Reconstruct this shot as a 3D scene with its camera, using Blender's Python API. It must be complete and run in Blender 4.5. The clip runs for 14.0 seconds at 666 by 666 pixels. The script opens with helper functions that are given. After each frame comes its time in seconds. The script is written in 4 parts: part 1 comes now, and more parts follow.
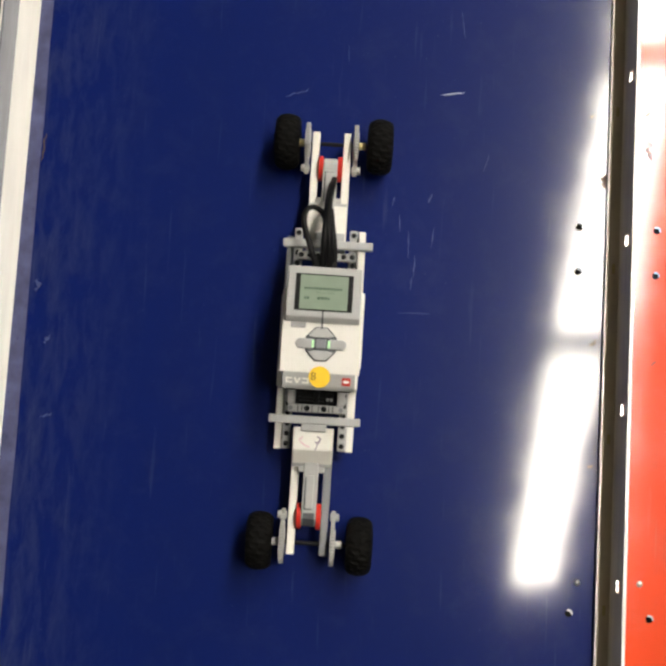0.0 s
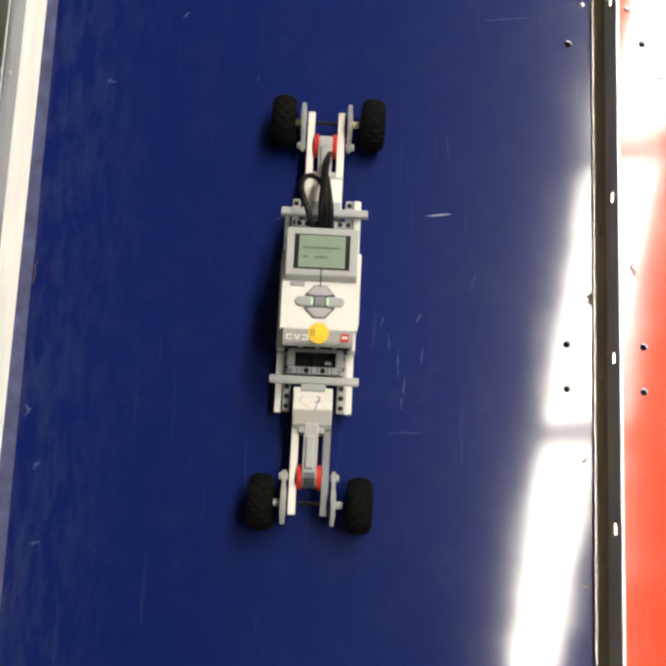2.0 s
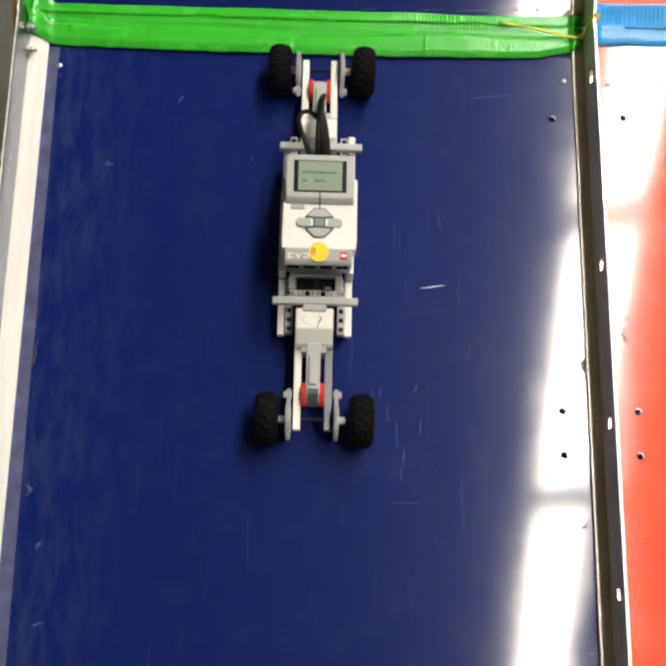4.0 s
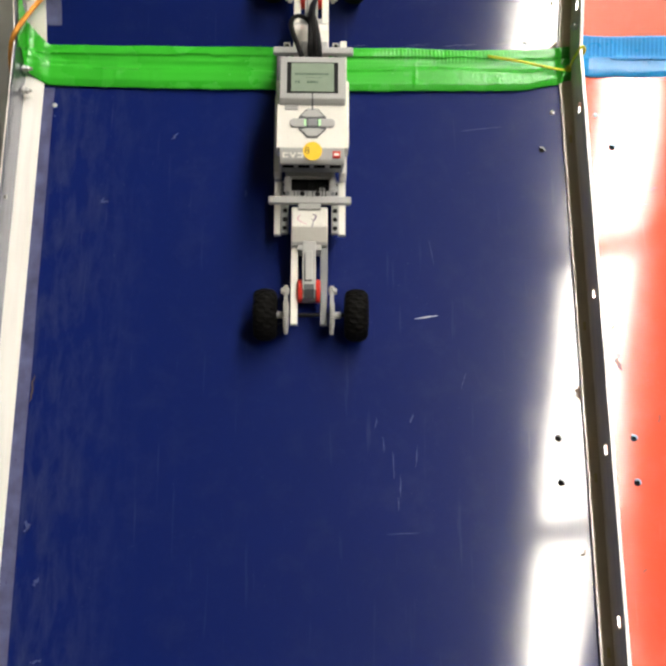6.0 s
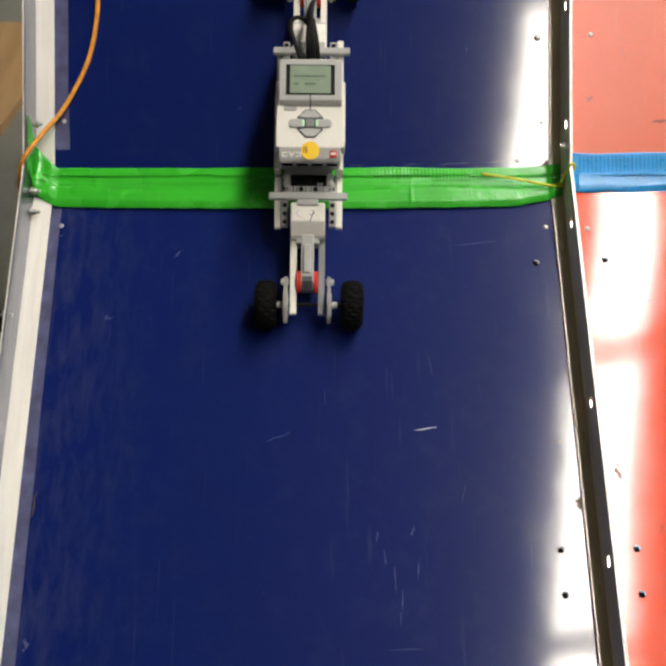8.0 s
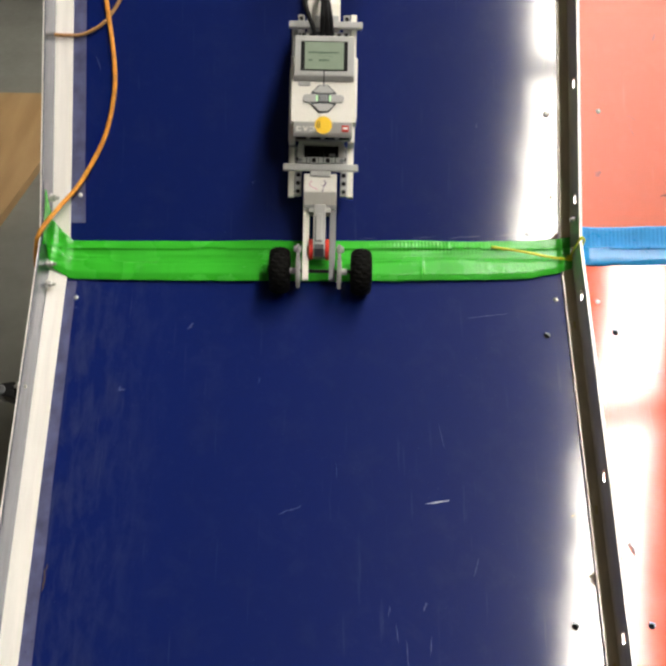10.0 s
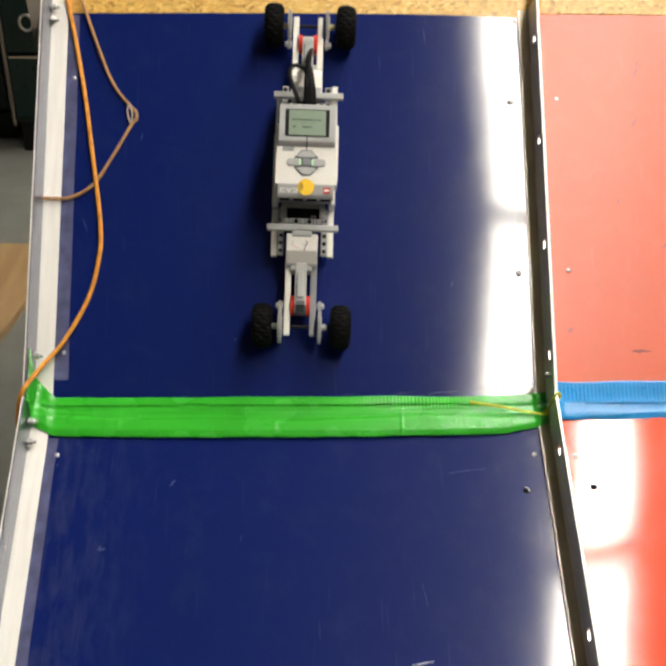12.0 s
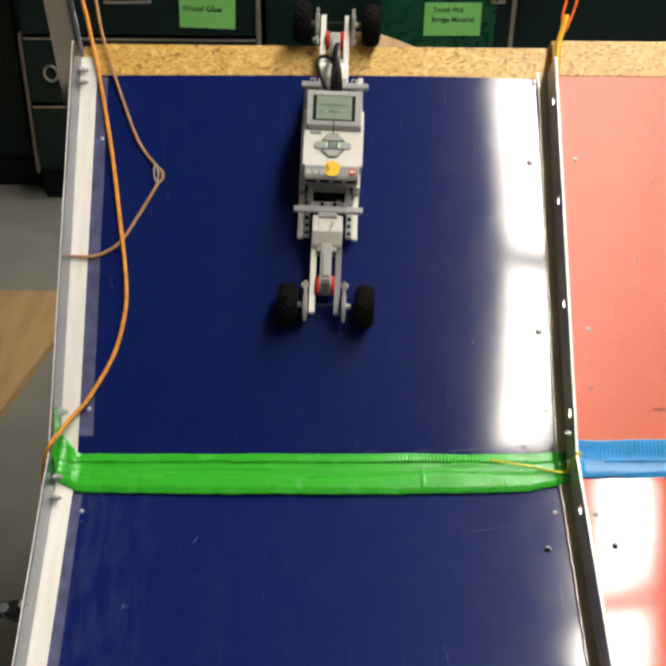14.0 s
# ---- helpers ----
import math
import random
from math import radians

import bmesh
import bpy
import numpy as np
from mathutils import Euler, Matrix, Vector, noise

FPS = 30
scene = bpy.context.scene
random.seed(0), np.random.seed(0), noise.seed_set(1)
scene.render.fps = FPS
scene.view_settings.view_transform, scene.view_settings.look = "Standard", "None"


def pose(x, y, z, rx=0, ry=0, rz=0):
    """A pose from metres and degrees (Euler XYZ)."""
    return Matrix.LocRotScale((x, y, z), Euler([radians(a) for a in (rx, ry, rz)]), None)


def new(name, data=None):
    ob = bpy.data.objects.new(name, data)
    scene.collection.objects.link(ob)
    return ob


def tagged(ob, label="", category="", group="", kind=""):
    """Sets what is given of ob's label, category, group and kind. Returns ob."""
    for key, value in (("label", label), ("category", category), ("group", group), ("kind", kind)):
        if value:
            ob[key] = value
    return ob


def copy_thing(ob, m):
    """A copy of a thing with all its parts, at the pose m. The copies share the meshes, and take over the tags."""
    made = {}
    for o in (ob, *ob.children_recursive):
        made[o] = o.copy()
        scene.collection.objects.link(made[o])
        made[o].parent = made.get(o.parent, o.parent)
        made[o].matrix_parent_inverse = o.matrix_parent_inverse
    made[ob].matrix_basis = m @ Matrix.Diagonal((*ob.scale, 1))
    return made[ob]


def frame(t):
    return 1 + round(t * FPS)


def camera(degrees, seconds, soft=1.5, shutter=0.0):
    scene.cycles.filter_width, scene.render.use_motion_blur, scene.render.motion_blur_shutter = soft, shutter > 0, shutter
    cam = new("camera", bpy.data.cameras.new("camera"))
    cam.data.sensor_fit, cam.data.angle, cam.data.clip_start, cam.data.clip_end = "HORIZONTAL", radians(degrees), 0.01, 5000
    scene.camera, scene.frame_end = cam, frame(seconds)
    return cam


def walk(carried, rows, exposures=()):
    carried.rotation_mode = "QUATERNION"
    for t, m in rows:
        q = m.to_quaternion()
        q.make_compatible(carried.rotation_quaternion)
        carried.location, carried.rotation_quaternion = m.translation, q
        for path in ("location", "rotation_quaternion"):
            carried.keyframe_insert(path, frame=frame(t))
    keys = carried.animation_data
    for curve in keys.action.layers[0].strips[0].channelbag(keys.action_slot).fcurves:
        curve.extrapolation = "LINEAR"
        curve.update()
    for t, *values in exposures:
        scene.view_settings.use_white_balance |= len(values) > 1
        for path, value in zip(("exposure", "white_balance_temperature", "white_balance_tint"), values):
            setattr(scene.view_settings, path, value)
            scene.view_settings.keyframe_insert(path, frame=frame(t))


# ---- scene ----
cam = camera(35.5, 14.0, soft=3.1, shutter=0.3)
# brightness of the picture and of the lamps
EXPO, LAMP, LAMP_X, LAMP_HALF, BOW = -0.44, 72.0, 1.055, 0.141, 0.0078
# seconds, place, turn
PATH = [
    (0.0, -0.2125, -0.6718, 1.1701, 28.910, -1.750, 2.853),
    (0.5, -0.2061, -0.6686, 1.1773, 30.475, -1.774, 2.510),
    (1.0, -0.2130, -0.6566, 1.1847, 32.076, -2.072, 2.774),
    (1.5, -0.2096, -0.6511, 1.1852, 33.158, -1.832, 2.706),
    (2.0, -0.2178, -0.6412, 1.1916, 33.584, -1.948, 1.804),
    (2.5, -0.2242, -0.6433, 1.1985, 34.507, -1.871, 0.984),
    (3.0, -0.2310, -0.6408, 1.2019, 35.747, -1.800, 0.475),
    (3.2, -0.2325, -0.6415, 1.2038, 36.130, -1.900, 0.507),
    (5.3, -0.2269, -0.6531, 1.2057, 38.849, -1.649, -0.418),
    (5.5, -0.2254, -0.6533, 1.2042, 38.973, -1.544, -0.388),
    (6.0, -0.2247, -0.6556, 1.2059, 39.536, -1.160, -0.491),
    (6.5, -0.2281, -0.6530, 1.2103, 40.989, -1.160, -0.517),
    (7.0, -0.2272, -0.6548, 1.2170, 42.422, -1.147, -0.559),
    (7.5, -0.2278, -0.6544, 1.2244, 43.988, -1.087, -0.646),
    (8.0, -0.2159, -0.6605, 1.2201, 45.449, -0.420, -0.653),
    (8.5, -0.2205, -0.6557, 1.2245, 45.989, -0.235, -0.635),
    (9.0, -0.2195, -0.6576, 1.2300, 48.181, -0.077, -0.781),
    (9.2, -0.2214, -0.6579, 1.2323, 48.469, -0.039, -0.543),
    (11.3, -0.2170, -0.6512, 1.2347, 50.068, -0.450, -0.215),
    (11.5, -0.2156, -0.6569, 1.2361, 51.236, -0.320, -0.224),
    (12.0, -0.2390, -0.6531, 1.2633, 56.268, -1.146, -1.877),
    (12.5, -0.2256, -0.6612, 1.2742, 57.186, -0.379, -1.707),
    (13.0, -0.2319, -0.6576, 1.2825, 59.304, -0.445, -1.396),
    (13.5, -0.2375, -0.6571, 1.3004, 60.039, -0.844, -1.763),
    (14.0, -0.2489, -0.6508, 1.2935, 58.276, -0.909, -1.077),
]
walk(cam, [(t, pose(x, y, z, rx, ry, rz)) for t, x, y, z, rx, ry, rz in PATH],
     exposures=[(0.0, EXPO), (0.5, EXPO + 0.1), (6.5, EXPO + 0.1), (7.5, EXPO - 0.13), (8.0, EXPO - 0.18), (9.0, EXPO - 0.04), (11.5, EXPO + 0.03), (13.0, EXPO - 0.05), (14.0, EXPO - 0.09)])

# ---- world and lamps ----
world = bpy.data.worlds.new("room_air")
scene.world = world
world.use_nodes = True
world.node_tree.nodes["Background"].inputs[0].default_value = (0.8, 0.85, 0.9, 1)
world.node_tree.nodes["Background"].inputs[1].default_value = 0.05

# frames of the two ramp sections: x across, y up the slope, z off the surface
TILT, BEND, SEAM, BASE = 22.6, 22.92, 0.4159, 0.30
LOW = pose(0, 0, BASE, TILT)
UP = LOW @ pose(0, SEAM, 0, BEND)
LEFT_IN, LEFT_OUT = -0.5385, -0.561      # flat leg of the outer rail
MID_IN, MID_OUT = 0.0680, 0.0812          # flat leg of the middle rail
V_TOP, V_DECK = 0.530, 0.578            # upper ends of the sheets and of the boards
LOW_END = -0.76


# ---- materials ----
def mat(name):
    m = bpy.data.materials.new(name)
    m.use_nodes = True
    return m, m.node_tree.nodes, m.node_tree.links, m.node_tree.nodes["Principled BSDF"]


def node(nodes, kind, **values):
    n = nodes.new(kind)
    for key, value in values.items():
        n.inputs[key.replace("_", " ")].default_value = value
    return n


def ramp_of(nodes, links, source, stops):
    r = nodes.new("ShaderNodeValToRGB")
    while len(r.color_ramp.elements) < len(stops):
        r.color_ramp.elements.new(0.5)
    for e, (p, c) in zip(r.color_ramp.elements, stops):
        e.position = p
        e.color = (c, c, c, 1) if not isinstance(c, tuple) else (*c, 1)
    links.new(source, r.inputs[0])
    return r


def surface(name, color, rough=0.5, metal=0.0, vary=0.15, scale=30.0, bump=0.05, bump_scale=200.0, rough_vary=0.08,
            spec=0.5, stretch=(1, 1, 1)):
    """A plain surface with two scales of colour and gloss variation and fine relief."""
    m, nodes, links, b = mat(name)
    tc = nodes.new("ShaderNodeTexCoord")
    mp = nodes.new("ShaderNodeMapping")
    mp.inputs["Scale"].default_value = stretch
    links.new(tc.outputs["Object"], mp.inputs[0])
    big = node(nodes, "ShaderNodeTexNoise", Scale=scale, Detail=5.0, Roughness=0.6)
    links.new(mp.outputs[0], big.inputs["Vector"])
    lo = tuple(c * (1 - vary) for c in color)
    hi = tuple(min(1, c * (1 + vary)) for c in color)
    cr = ramp_of(nodes, links, big.outputs[0], [(0.3, lo), (0.7, hi)])
    links.new(cr.outputs[0], b.inputs["Base Color"])
    fine = node(nodes, "ShaderNodeTexNoise", Scale=bump_scale, Detail=4.0)
    links.new(mp.outputs[0], fine.inputs["Vector"])
    rr = ramp_of(nodes, links, fine.outputs[0], [(0.3, max(0.02, rough - rough_vary)), (0.7, min(1, rough + rough_vary))])
    links.new(rr.outputs[0], b.inputs["Roughness"])
    if bump:
        bp = node(nodes, "ShaderNodeBump", Strength=bump, Distance=0.001)
        links.new(fine.outputs[0], bp.inputs["Height"])
        links.new(bp.outputs[0], b.inputs["Normal"])
    b.inputs["Metallic"].default_value = metal
    b.inputs["Specular IOR Level"].default_value = spec
    return m


def sheet_plastic(name, color, scuff, rough, rubbed=False):
    """Glossy plastic sheet with scuff smears, long fine scratches and dust; rubbed: heavier scuffs along its outer side."""
    m, nodes, links, b = mat(name)
    tc = nodes.new("ShaderNodeTexCoord")
    smear = node(nodes, "ShaderNodeTexNoise", Scale=24.0, Detail=9.0, Roughness=0.72, Distortion=0.3)
    links.new(tc.outputs["Object"], smear.inputs["Vector"])
    mask = ramp_of(nodes, links, smear.outputs[0], [(0.5, 0.0), (0.8, 0.10)])
    mp = nodes.new("ShaderNodeMapping")
    mp.inputs["Scale"].default_value = (170, 9, 1)
    mp.inputs["Rotation"].default_value = (0, 0, 0.12)
    links.new(tc.outputs["Object"], mp.inputs[0])
    streak = node(nodes, "ShaderNodeTexNoise", Scale=1.0, Detail=3.0, Roughness=0.5)
    links.new(mp.outputs[0], streak.inputs["Vector"])
    lines = ramp_of(nodes, links, streak.outputs[0], [(0.65, 0.0), (0.78, 0.22)])
    dust = node(nodes, "ShaderNodeTexNoise", Scale=420.0, Detail=2.0)
    links.new(tc.outputs["Object"], dust.inputs["Vector"])
    specks = ramp_of(nodes, links, dust.outputs[0], [(0.73, 0.0), (0.79, 0.55)])
    add = nodes.new("ShaderNodeMath")
    add.operation = "ADD"
    links.new(mask.outputs[0], add.inputs[0])
    links.new(lines.outputs[0], add.inputs[1])
    add2 = nodes.new("ShaderNodeMath")
    add2.operation = "ADD"
    add2.use_clamp = True
    links.new(add.outputs[0], add2.inputs[0])
    links.new(specks.outputs[0], add2.inputs[1])
    wear = add2.outputs[0]
    if rubbed:
        xyz = nodes.new("ShaderNodeSeparateXYZ")
        links.new(tc.outputs["Object"], xyz.inputs[0])
        side = nodes.new("ShaderNodeMapRange")
        for slot, value in ((1, -0.40), (2, -0.53), (3, 0.0), (4, 1.0)):
            side.inputs[slot].default_value = value
        links.new(xyz.outputs[0], side.inputs[0])
        wp = nodes.new("ShaderNodeMapping")
        wp.inputs["Scale"].default_value = (64, 15, 1)
        wp.inputs["Rotation"].default_value = (0, 0, -0.25)
        links.new(tc.outputs["Object"], wp.inputs[0])
        wisp = node(nodes, "ShaderNodeTexNoise", Scale=1.0, Detail=7.0, Roughness=0.7, Distortion=0.35)
        links.new(wp.outputs[0], wisp.inputs["Vector"])
        wm = ramp_of(nodes, links, wisp.outputs[0], [(0.44, 0.0), (0.74, 0.40)])
        mul = nodes.new("ShaderNodeMath")
        mul.operation = "MULTIPLY"
        links.new(side.outputs[0], mul.inputs[0])
        links.new(wm.outputs[0], mul.inputs[1])
        add3 = nodes.new("ShaderNodeMath")
        add3.operation = "ADD"
        add3.use_clamp = True
        links.new(wear, add3.inputs[0])
        links.new(mul.outputs[0], add3.inputs[1])
        wear = add3.outputs[0]
    mix = nodes.new("ShaderNodeMix")
    mix.data_type = "RGBA"
    mix.inputs[6].default_value = (*color, 1)
    mix.inputs[7].default_value = (*scuff, 1)
    links.new(wear, mix.inputs[0])
    links.new(mix.outputs[2], b.inputs["Base Color"])
    rr = ramp_of(nodes, links, smear.outputs[0], [(0.35, rough), (0.75, rough + 0.05)])
    links.new(rr.outputs[0], b.inputs["Roughness"])
    wave = node(nodes, "ShaderNodeTexNoise", Scale=14.0, Detail=2.0)
    links.new(tc.outputs["Object"], wave.inputs["Vector"])
    b.inputs["Coat Weight"].default_value = 0.12
    b.inputs["Coat Roughness"].default_value = 0.36
    bp = node(nodes, "ShaderNodeBump", Strength=0.10, Distance=0.0010)
    links.new(wave.outputs[0], bp.inputs["Height"])
    links.new(bp.outputs[0], b.inputs["Normal"])
    return m


def osb(name):
    m, nodes, links, b = mat(name)
    tc = nodes.new("ShaderNodeTexCoord")
    warp = node(nodes, "ShaderNodeTexNoise", Scale=34.0, Detail=2.0)
    links.new(tc.outputs["Object"], warp.inputs["Vector"])
    mixv = nodes.new("ShaderNodeMix")
    mixv.data_type = "VECTOR"
    mixv.inputs[0].default_value = 0.018
    links.new(tc.outputs["Object"], mixv.inputs[4])
    links.new(warp.outputs[1], mixv.inputs[5])
    mp = nodes.new("ShaderNodeMapping")
    mp.inputs["Scale"].default_value = (34, 62, 40)
    links.new(mixv.outputs[1], mp.inputs[0])
    vor = nodes.new("ShaderNodeTexVoronoi")
    links.new(mp.outputs[0], vor.inputs["Vector"])
    cr = ramp_of(nodes, links, vor.outputs["Color"], [(0.08, (0.42, 0.20, 0.035)), (0.28, (0.72, 0.42, 0.09)), (0.6, (0.80, 0.50, 0.12)), (0.9, (0.90, 0.64, 0.22))])
    fib = nodes.new("ShaderNodeMapping")
    fib.inputs["Scale"].default_value = (40, 400, 40)
    links.new(tc.outputs["Object"], fib.inputs[0])
    fn = node(nodes, "ShaderNodeTexNoise", Scale=2.0, Detail=4.0)
    links.new(fib.outputs[0], fn.inputs["Vector"])
    dark = ramp_of(nodes, links, fn.outputs[0], [(0.3, 0.7), (0.6, 1.0)])
    mul = nodes.new("ShaderNodeMix")
    mul.data_type, mul.blend_type = "RGBA", "MULTIPLY"
    mul.inputs[0].default_value = 1.0
    links.new(cr.outputs[0], mul.inputs[6])
    links.new(dark.outputs[0], mul.inputs[7])
    links.new(mul.outputs[2], b.inputs["Base Color"])
    b.inputs["Roughness"].default_value = 0.4
    bp = node(nodes, "ShaderNodeBump", Strength=0.4, Distance=0.001)
    links.new(vor.outputs["Distance"], bp.inputs["Height"])
    links.new(bp.outputs[0], b.inputs["Normal"])
    return m


def wood(name, lo, hi, grain=(60, 4, 60), rough=0.5):
    m, nodes, links, b = mat(name)
    tc = nodes.new("ShaderNodeTexCoord")
    mp = nodes.new("ShaderNodeMapping")
    mp.inputs["Scale"].default_value = grain
    links.new(tc.outputs["Object"], mp.inputs[0])
    n1 = node(nodes, "ShaderNodeTexNoise", Scale=1.0, Detail=6.0, Distortion=1.2)
    links.new(mp.outputs[0], n1.inputs["Vector"])
    cr = ramp_of(nodes, links, n1.outputs[0], [(0.3, lo), (0.7, hi)])
    links.new(cr.outputs[0], b.inputs["Base Color"])
    b.inputs["Roughness"].default_value = rough
    bp = node(nodes, "ShaderNodeBump", Strength=0.2, Distance=0.001)
    links.new(n1.outputs[0], bp.inputs["Height"])
    links.new(bp.outputs[0], b.inputs["Normal"])
    return m


def glow(name, color, strength):
    m, nodes, links, b = mat(name)
    b.inputs["Base Color"].default_value = (*color, 1)
    b.inputs["Emission Color"].default_value = (*color, 1)
    b.inputs["Emission Strength"].default_value = strength
    return m


BLUE = sheet_plastic("blue_plastic", (0.0044, 0.0133, 0.111), (0.07, 0.09, 0.18), 0.07)
BLUE_WORN = sheet_plastic("scuffed_blue_plastic", (0.0044, 0.0133, 0.111), (0.09, 0.11, 0.20), 0.07, True)
RED = sheet_plastic("red_plastic", (0.80, 0.075, 0.020), (0.75, 0.28, 0.20), 0.07)
RED_WORN = sheet_plastic("worn_red_plastic", (0.70, 0.098, 0.028), (0.75, 0.28, 0.20), 0.34)
OSB = osb("strand_board")
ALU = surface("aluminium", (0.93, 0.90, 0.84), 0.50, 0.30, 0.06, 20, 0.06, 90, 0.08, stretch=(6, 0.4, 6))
STEEL = surface("zinc_steel", (0.62, 0.61, 0.58), 0.35, 1.0, 0.12, 60, 0.05, 300)
DULL_STEEL = surface("dull_steel", (0.42, 0.41, 0.39), 0.45, 1.0, 0.15, 25, 0.08, 200)
GREEN_TAPE = surface("green_tape", (0.040, 0.46, 0.026), 0.27, 0.0, 0.05, 12, 0.0, 20, 0.02)
BLUE_TAPE = surface("blue_tape", (0.015, 0.29, 0.68), 0.33, 0.0, 0.12, 25, 0.03, 150)
WHITE = surface("white_abs", (0.86, 0.84, 0.77), 0.28, 0.0, 0.010, 25, 0.0, 200, 0.008)
GREY = surface("light_grey_abs", (0.455, 0.46, 0.445), 0.32, 0.0, 0.05, 40, 0.02, 500, 0.05)
MID_GREY = surface("mid_grey_abs", (0.24, 0.25, 0.26), 0.34, 0.0, 0.06, 40, 0.02, 500, 0.05)
DARK_GREY = surface("dark_grey_abs", (0.09, 0.095, 0.10), 0.38, 0.0, 0.06, 40, 0.02, 500, 0.05)
BLACK = surface("black_plastic", (0.0040, 0.0040, 0.0045), 0.50, 0.0, 0.2, 40, 0.03, 300, 0.08, 0.22)
RUBBER = surface("tyre_rubber", (0.0038, 0.0036, 0.0032), 0.70, 0.0, 0.3, 90, 0.2, 350, 0.1, 0.10)
RED_ABS = surface("red_abs", (0.62, 0.035, 0.020), 0.30, 0.0, 0.05, 40, 0.02, 500)
TAN_ABS = surface("tan_abs", (0.60, 0.50, 0.22), 0.35, 0.0, 0.05, 40, 0.02, 500)
STICKER = surface("yellow_paper", (0.95, 0.62, 0.02), 0.55, 0.0, 0.05, 120, 0.04, 500)
LCD = surface("lcd_glass", (0.27, 0.34, 0.26), 0.18, 0.0, 0.05, 60, 0.0, 400)
LCD_INK = surface("lcd_ink", (0.10, 0.15, 0.11), 0.25, 0.0, 0.1, 300, 0.0, 400)
VOID = surface("dark_hole", (0.003, 0.003, 0.003), 0.95, 0.0, 0.2, 200, 0.0, 400, 0.02, 0.0)
INK = surface("pen_ink", (0.10, 0.02, 0.14), 0.5, 0.0, 0.2, 200, 0.0, 400)
PINK_INK = surface("pink_ink", (0.70, 0.38, 0.48), 0.5, 0.0, 0.2, 200, 0.0, 400)
PEN_BROWN = surface("brown_ink", (0.30, 0.13, 0.01), 0.5, 0.0, 0.2, 200, 0.0, 400)
BLACK_INK = surface("marker_ink", (0.01, 0.02, 0.015), 0.5, 0.0, 0.2, 200, 0.0, 400)
ROPE = surface("orange_rope", (0.78, 0.32, 0.035), 0.65, 0.0, 0.25, 120, 0.6, 700)
TAN_ROPE = surface("tan_rope", (0.46, 0.25, 0.10), 0.75, 0.0, 0.25, 120, 0.6, 700)
BROWN_STEEL = surface("browned_steel", (0.17, 0.145, 0.115), 0.55, 0.4, 0.15, 12, 0.08, 120)
KNOT = surface("frayed_rope", (0.40, 0.33, 0.29), 0.8, 0.0, 0.25, 120, 0.4, 700)
YELLOW_CORD = surface("yellow_cord", (0.75, 0.78, 0.03), 0.45, 0.0, 0.1, 120, 0.2, 500)
AMBER_STRAP = surface("amber_strap", (0.85, 0.50, 0.02), 0.45, 0.0, 0.15, 120, 0.2, 500)
ORANGE_CORD = surface("orange_cord", (0.90, 0.16, 0.02), 0.45, 0.0, 0.1, 120, 0.2, 500)
GREEN_STEEL = surface("dark_green_enamel", (0.003, 0.014, 0.013), 0.35, 0.0, 0.2, 6, 0.04, 60, 0.08, 0.3)
GREEN_PANEL = surface("green_enamel", (0.004, 0.060, 0.028), 0.30, 0.0, 0.15, 6, 0.04, 60)
PAPER = surface("green_paper", (0.22, 0.62, 0.16), 0.7, 0.0, 0.05, 60, 0.05, 400)
FLOOR = surface("grey_floor", (0.22, 0.22, 0.195), 0.42, 0.0, 0.14, 9, 0.08, 70)
# tones of the unseen walls and ceiling are chosen for the fill light
PAINT = surface("wall_paint", (0.26, 0.254, 0.234), 0.7, 0.0, 0.05, 4, 0.1, 150)
CEIL = surface("ceiling_paint", (0.09, 0.09, 0.088), 0.8, 0.0, 0.05, 4, 0.15, 120)
PLY = wood("plywood", (0.38, 0.23, 0.10), (0.50, 0.33, 0.16), (14, 2, 14))
PINE = wood("pine", (0.42, 0.24, 0.10), (0.60, 0.38, 0.18), (50, 3, 50))
# both middle-rail tones are raised to offset shade; the upright's is palest
RAIL_SIDE = surface("side_lifted_aluminium", (0.84, 0.75, 0.59), 0.60, 0.20, 0.10, 20, 0.08, 90, 0.08, stretch=(6, 0.4, 6))
RAIL = surface("shade_lifted_aluminium", (0.72, 0.62, 0.45), 0.75, 0.10, 0.10, 20, 0.08, 90, 0.08, stretch=(6, 0.4, 6))
# darkened copy of the aluminium: the outer upright's shade is put into its colour
ALU_DARK = surface("darkened_aluminium", (0.24, 0.25, 0.29), 0.42, 1.0, 0.10, 20, 0.06, 90, 0.08, stretch=(6, 0.4, 6))
SCRATCH = surface("scratched_blue", (0.05, 0.07, 0.19), 0.6, 0.0, 0.3, 300, 0.0, 400)
FILM = surface("rubbed_blue_edge", (0.095, 0.10, 0.20), 0.35, 0.0, 0.35, 40, 0.05, 200)
BURR = surface("polished_cut_edge", (0.95, 0.94, 0.92), 0.30, 1.0, 0.05, 60, 0.0, 400)
DIRT = surface("dirt_smudge", (0.09, 0.06, 0.05), 0.7, 0.0, 0.3, 200, 0.0, 400)
CHALK = surface("white_scratch", (0.62, 0.66, 0.74), 0.6, 0.0, 0.2, 200, 0.0, 400)
PALE_DIRT = surface("faint_red_smudge", (0.50, 0.10, 0.06), 0.5, 0.0, 0.3, 200, 0.0, 400)
RED_DIRT = surface("dark_red_smudge", (0.26, 0.05, 0.03), 0.6, 0.0, 0.3, 200, 0.0, 400)
TUBE = glow("fluorescent_diffuser", (1.0, 0.942, 0.85), LAMP)
LED = glow("green_led", (0.45, 0.75, 0.42), 0.3)


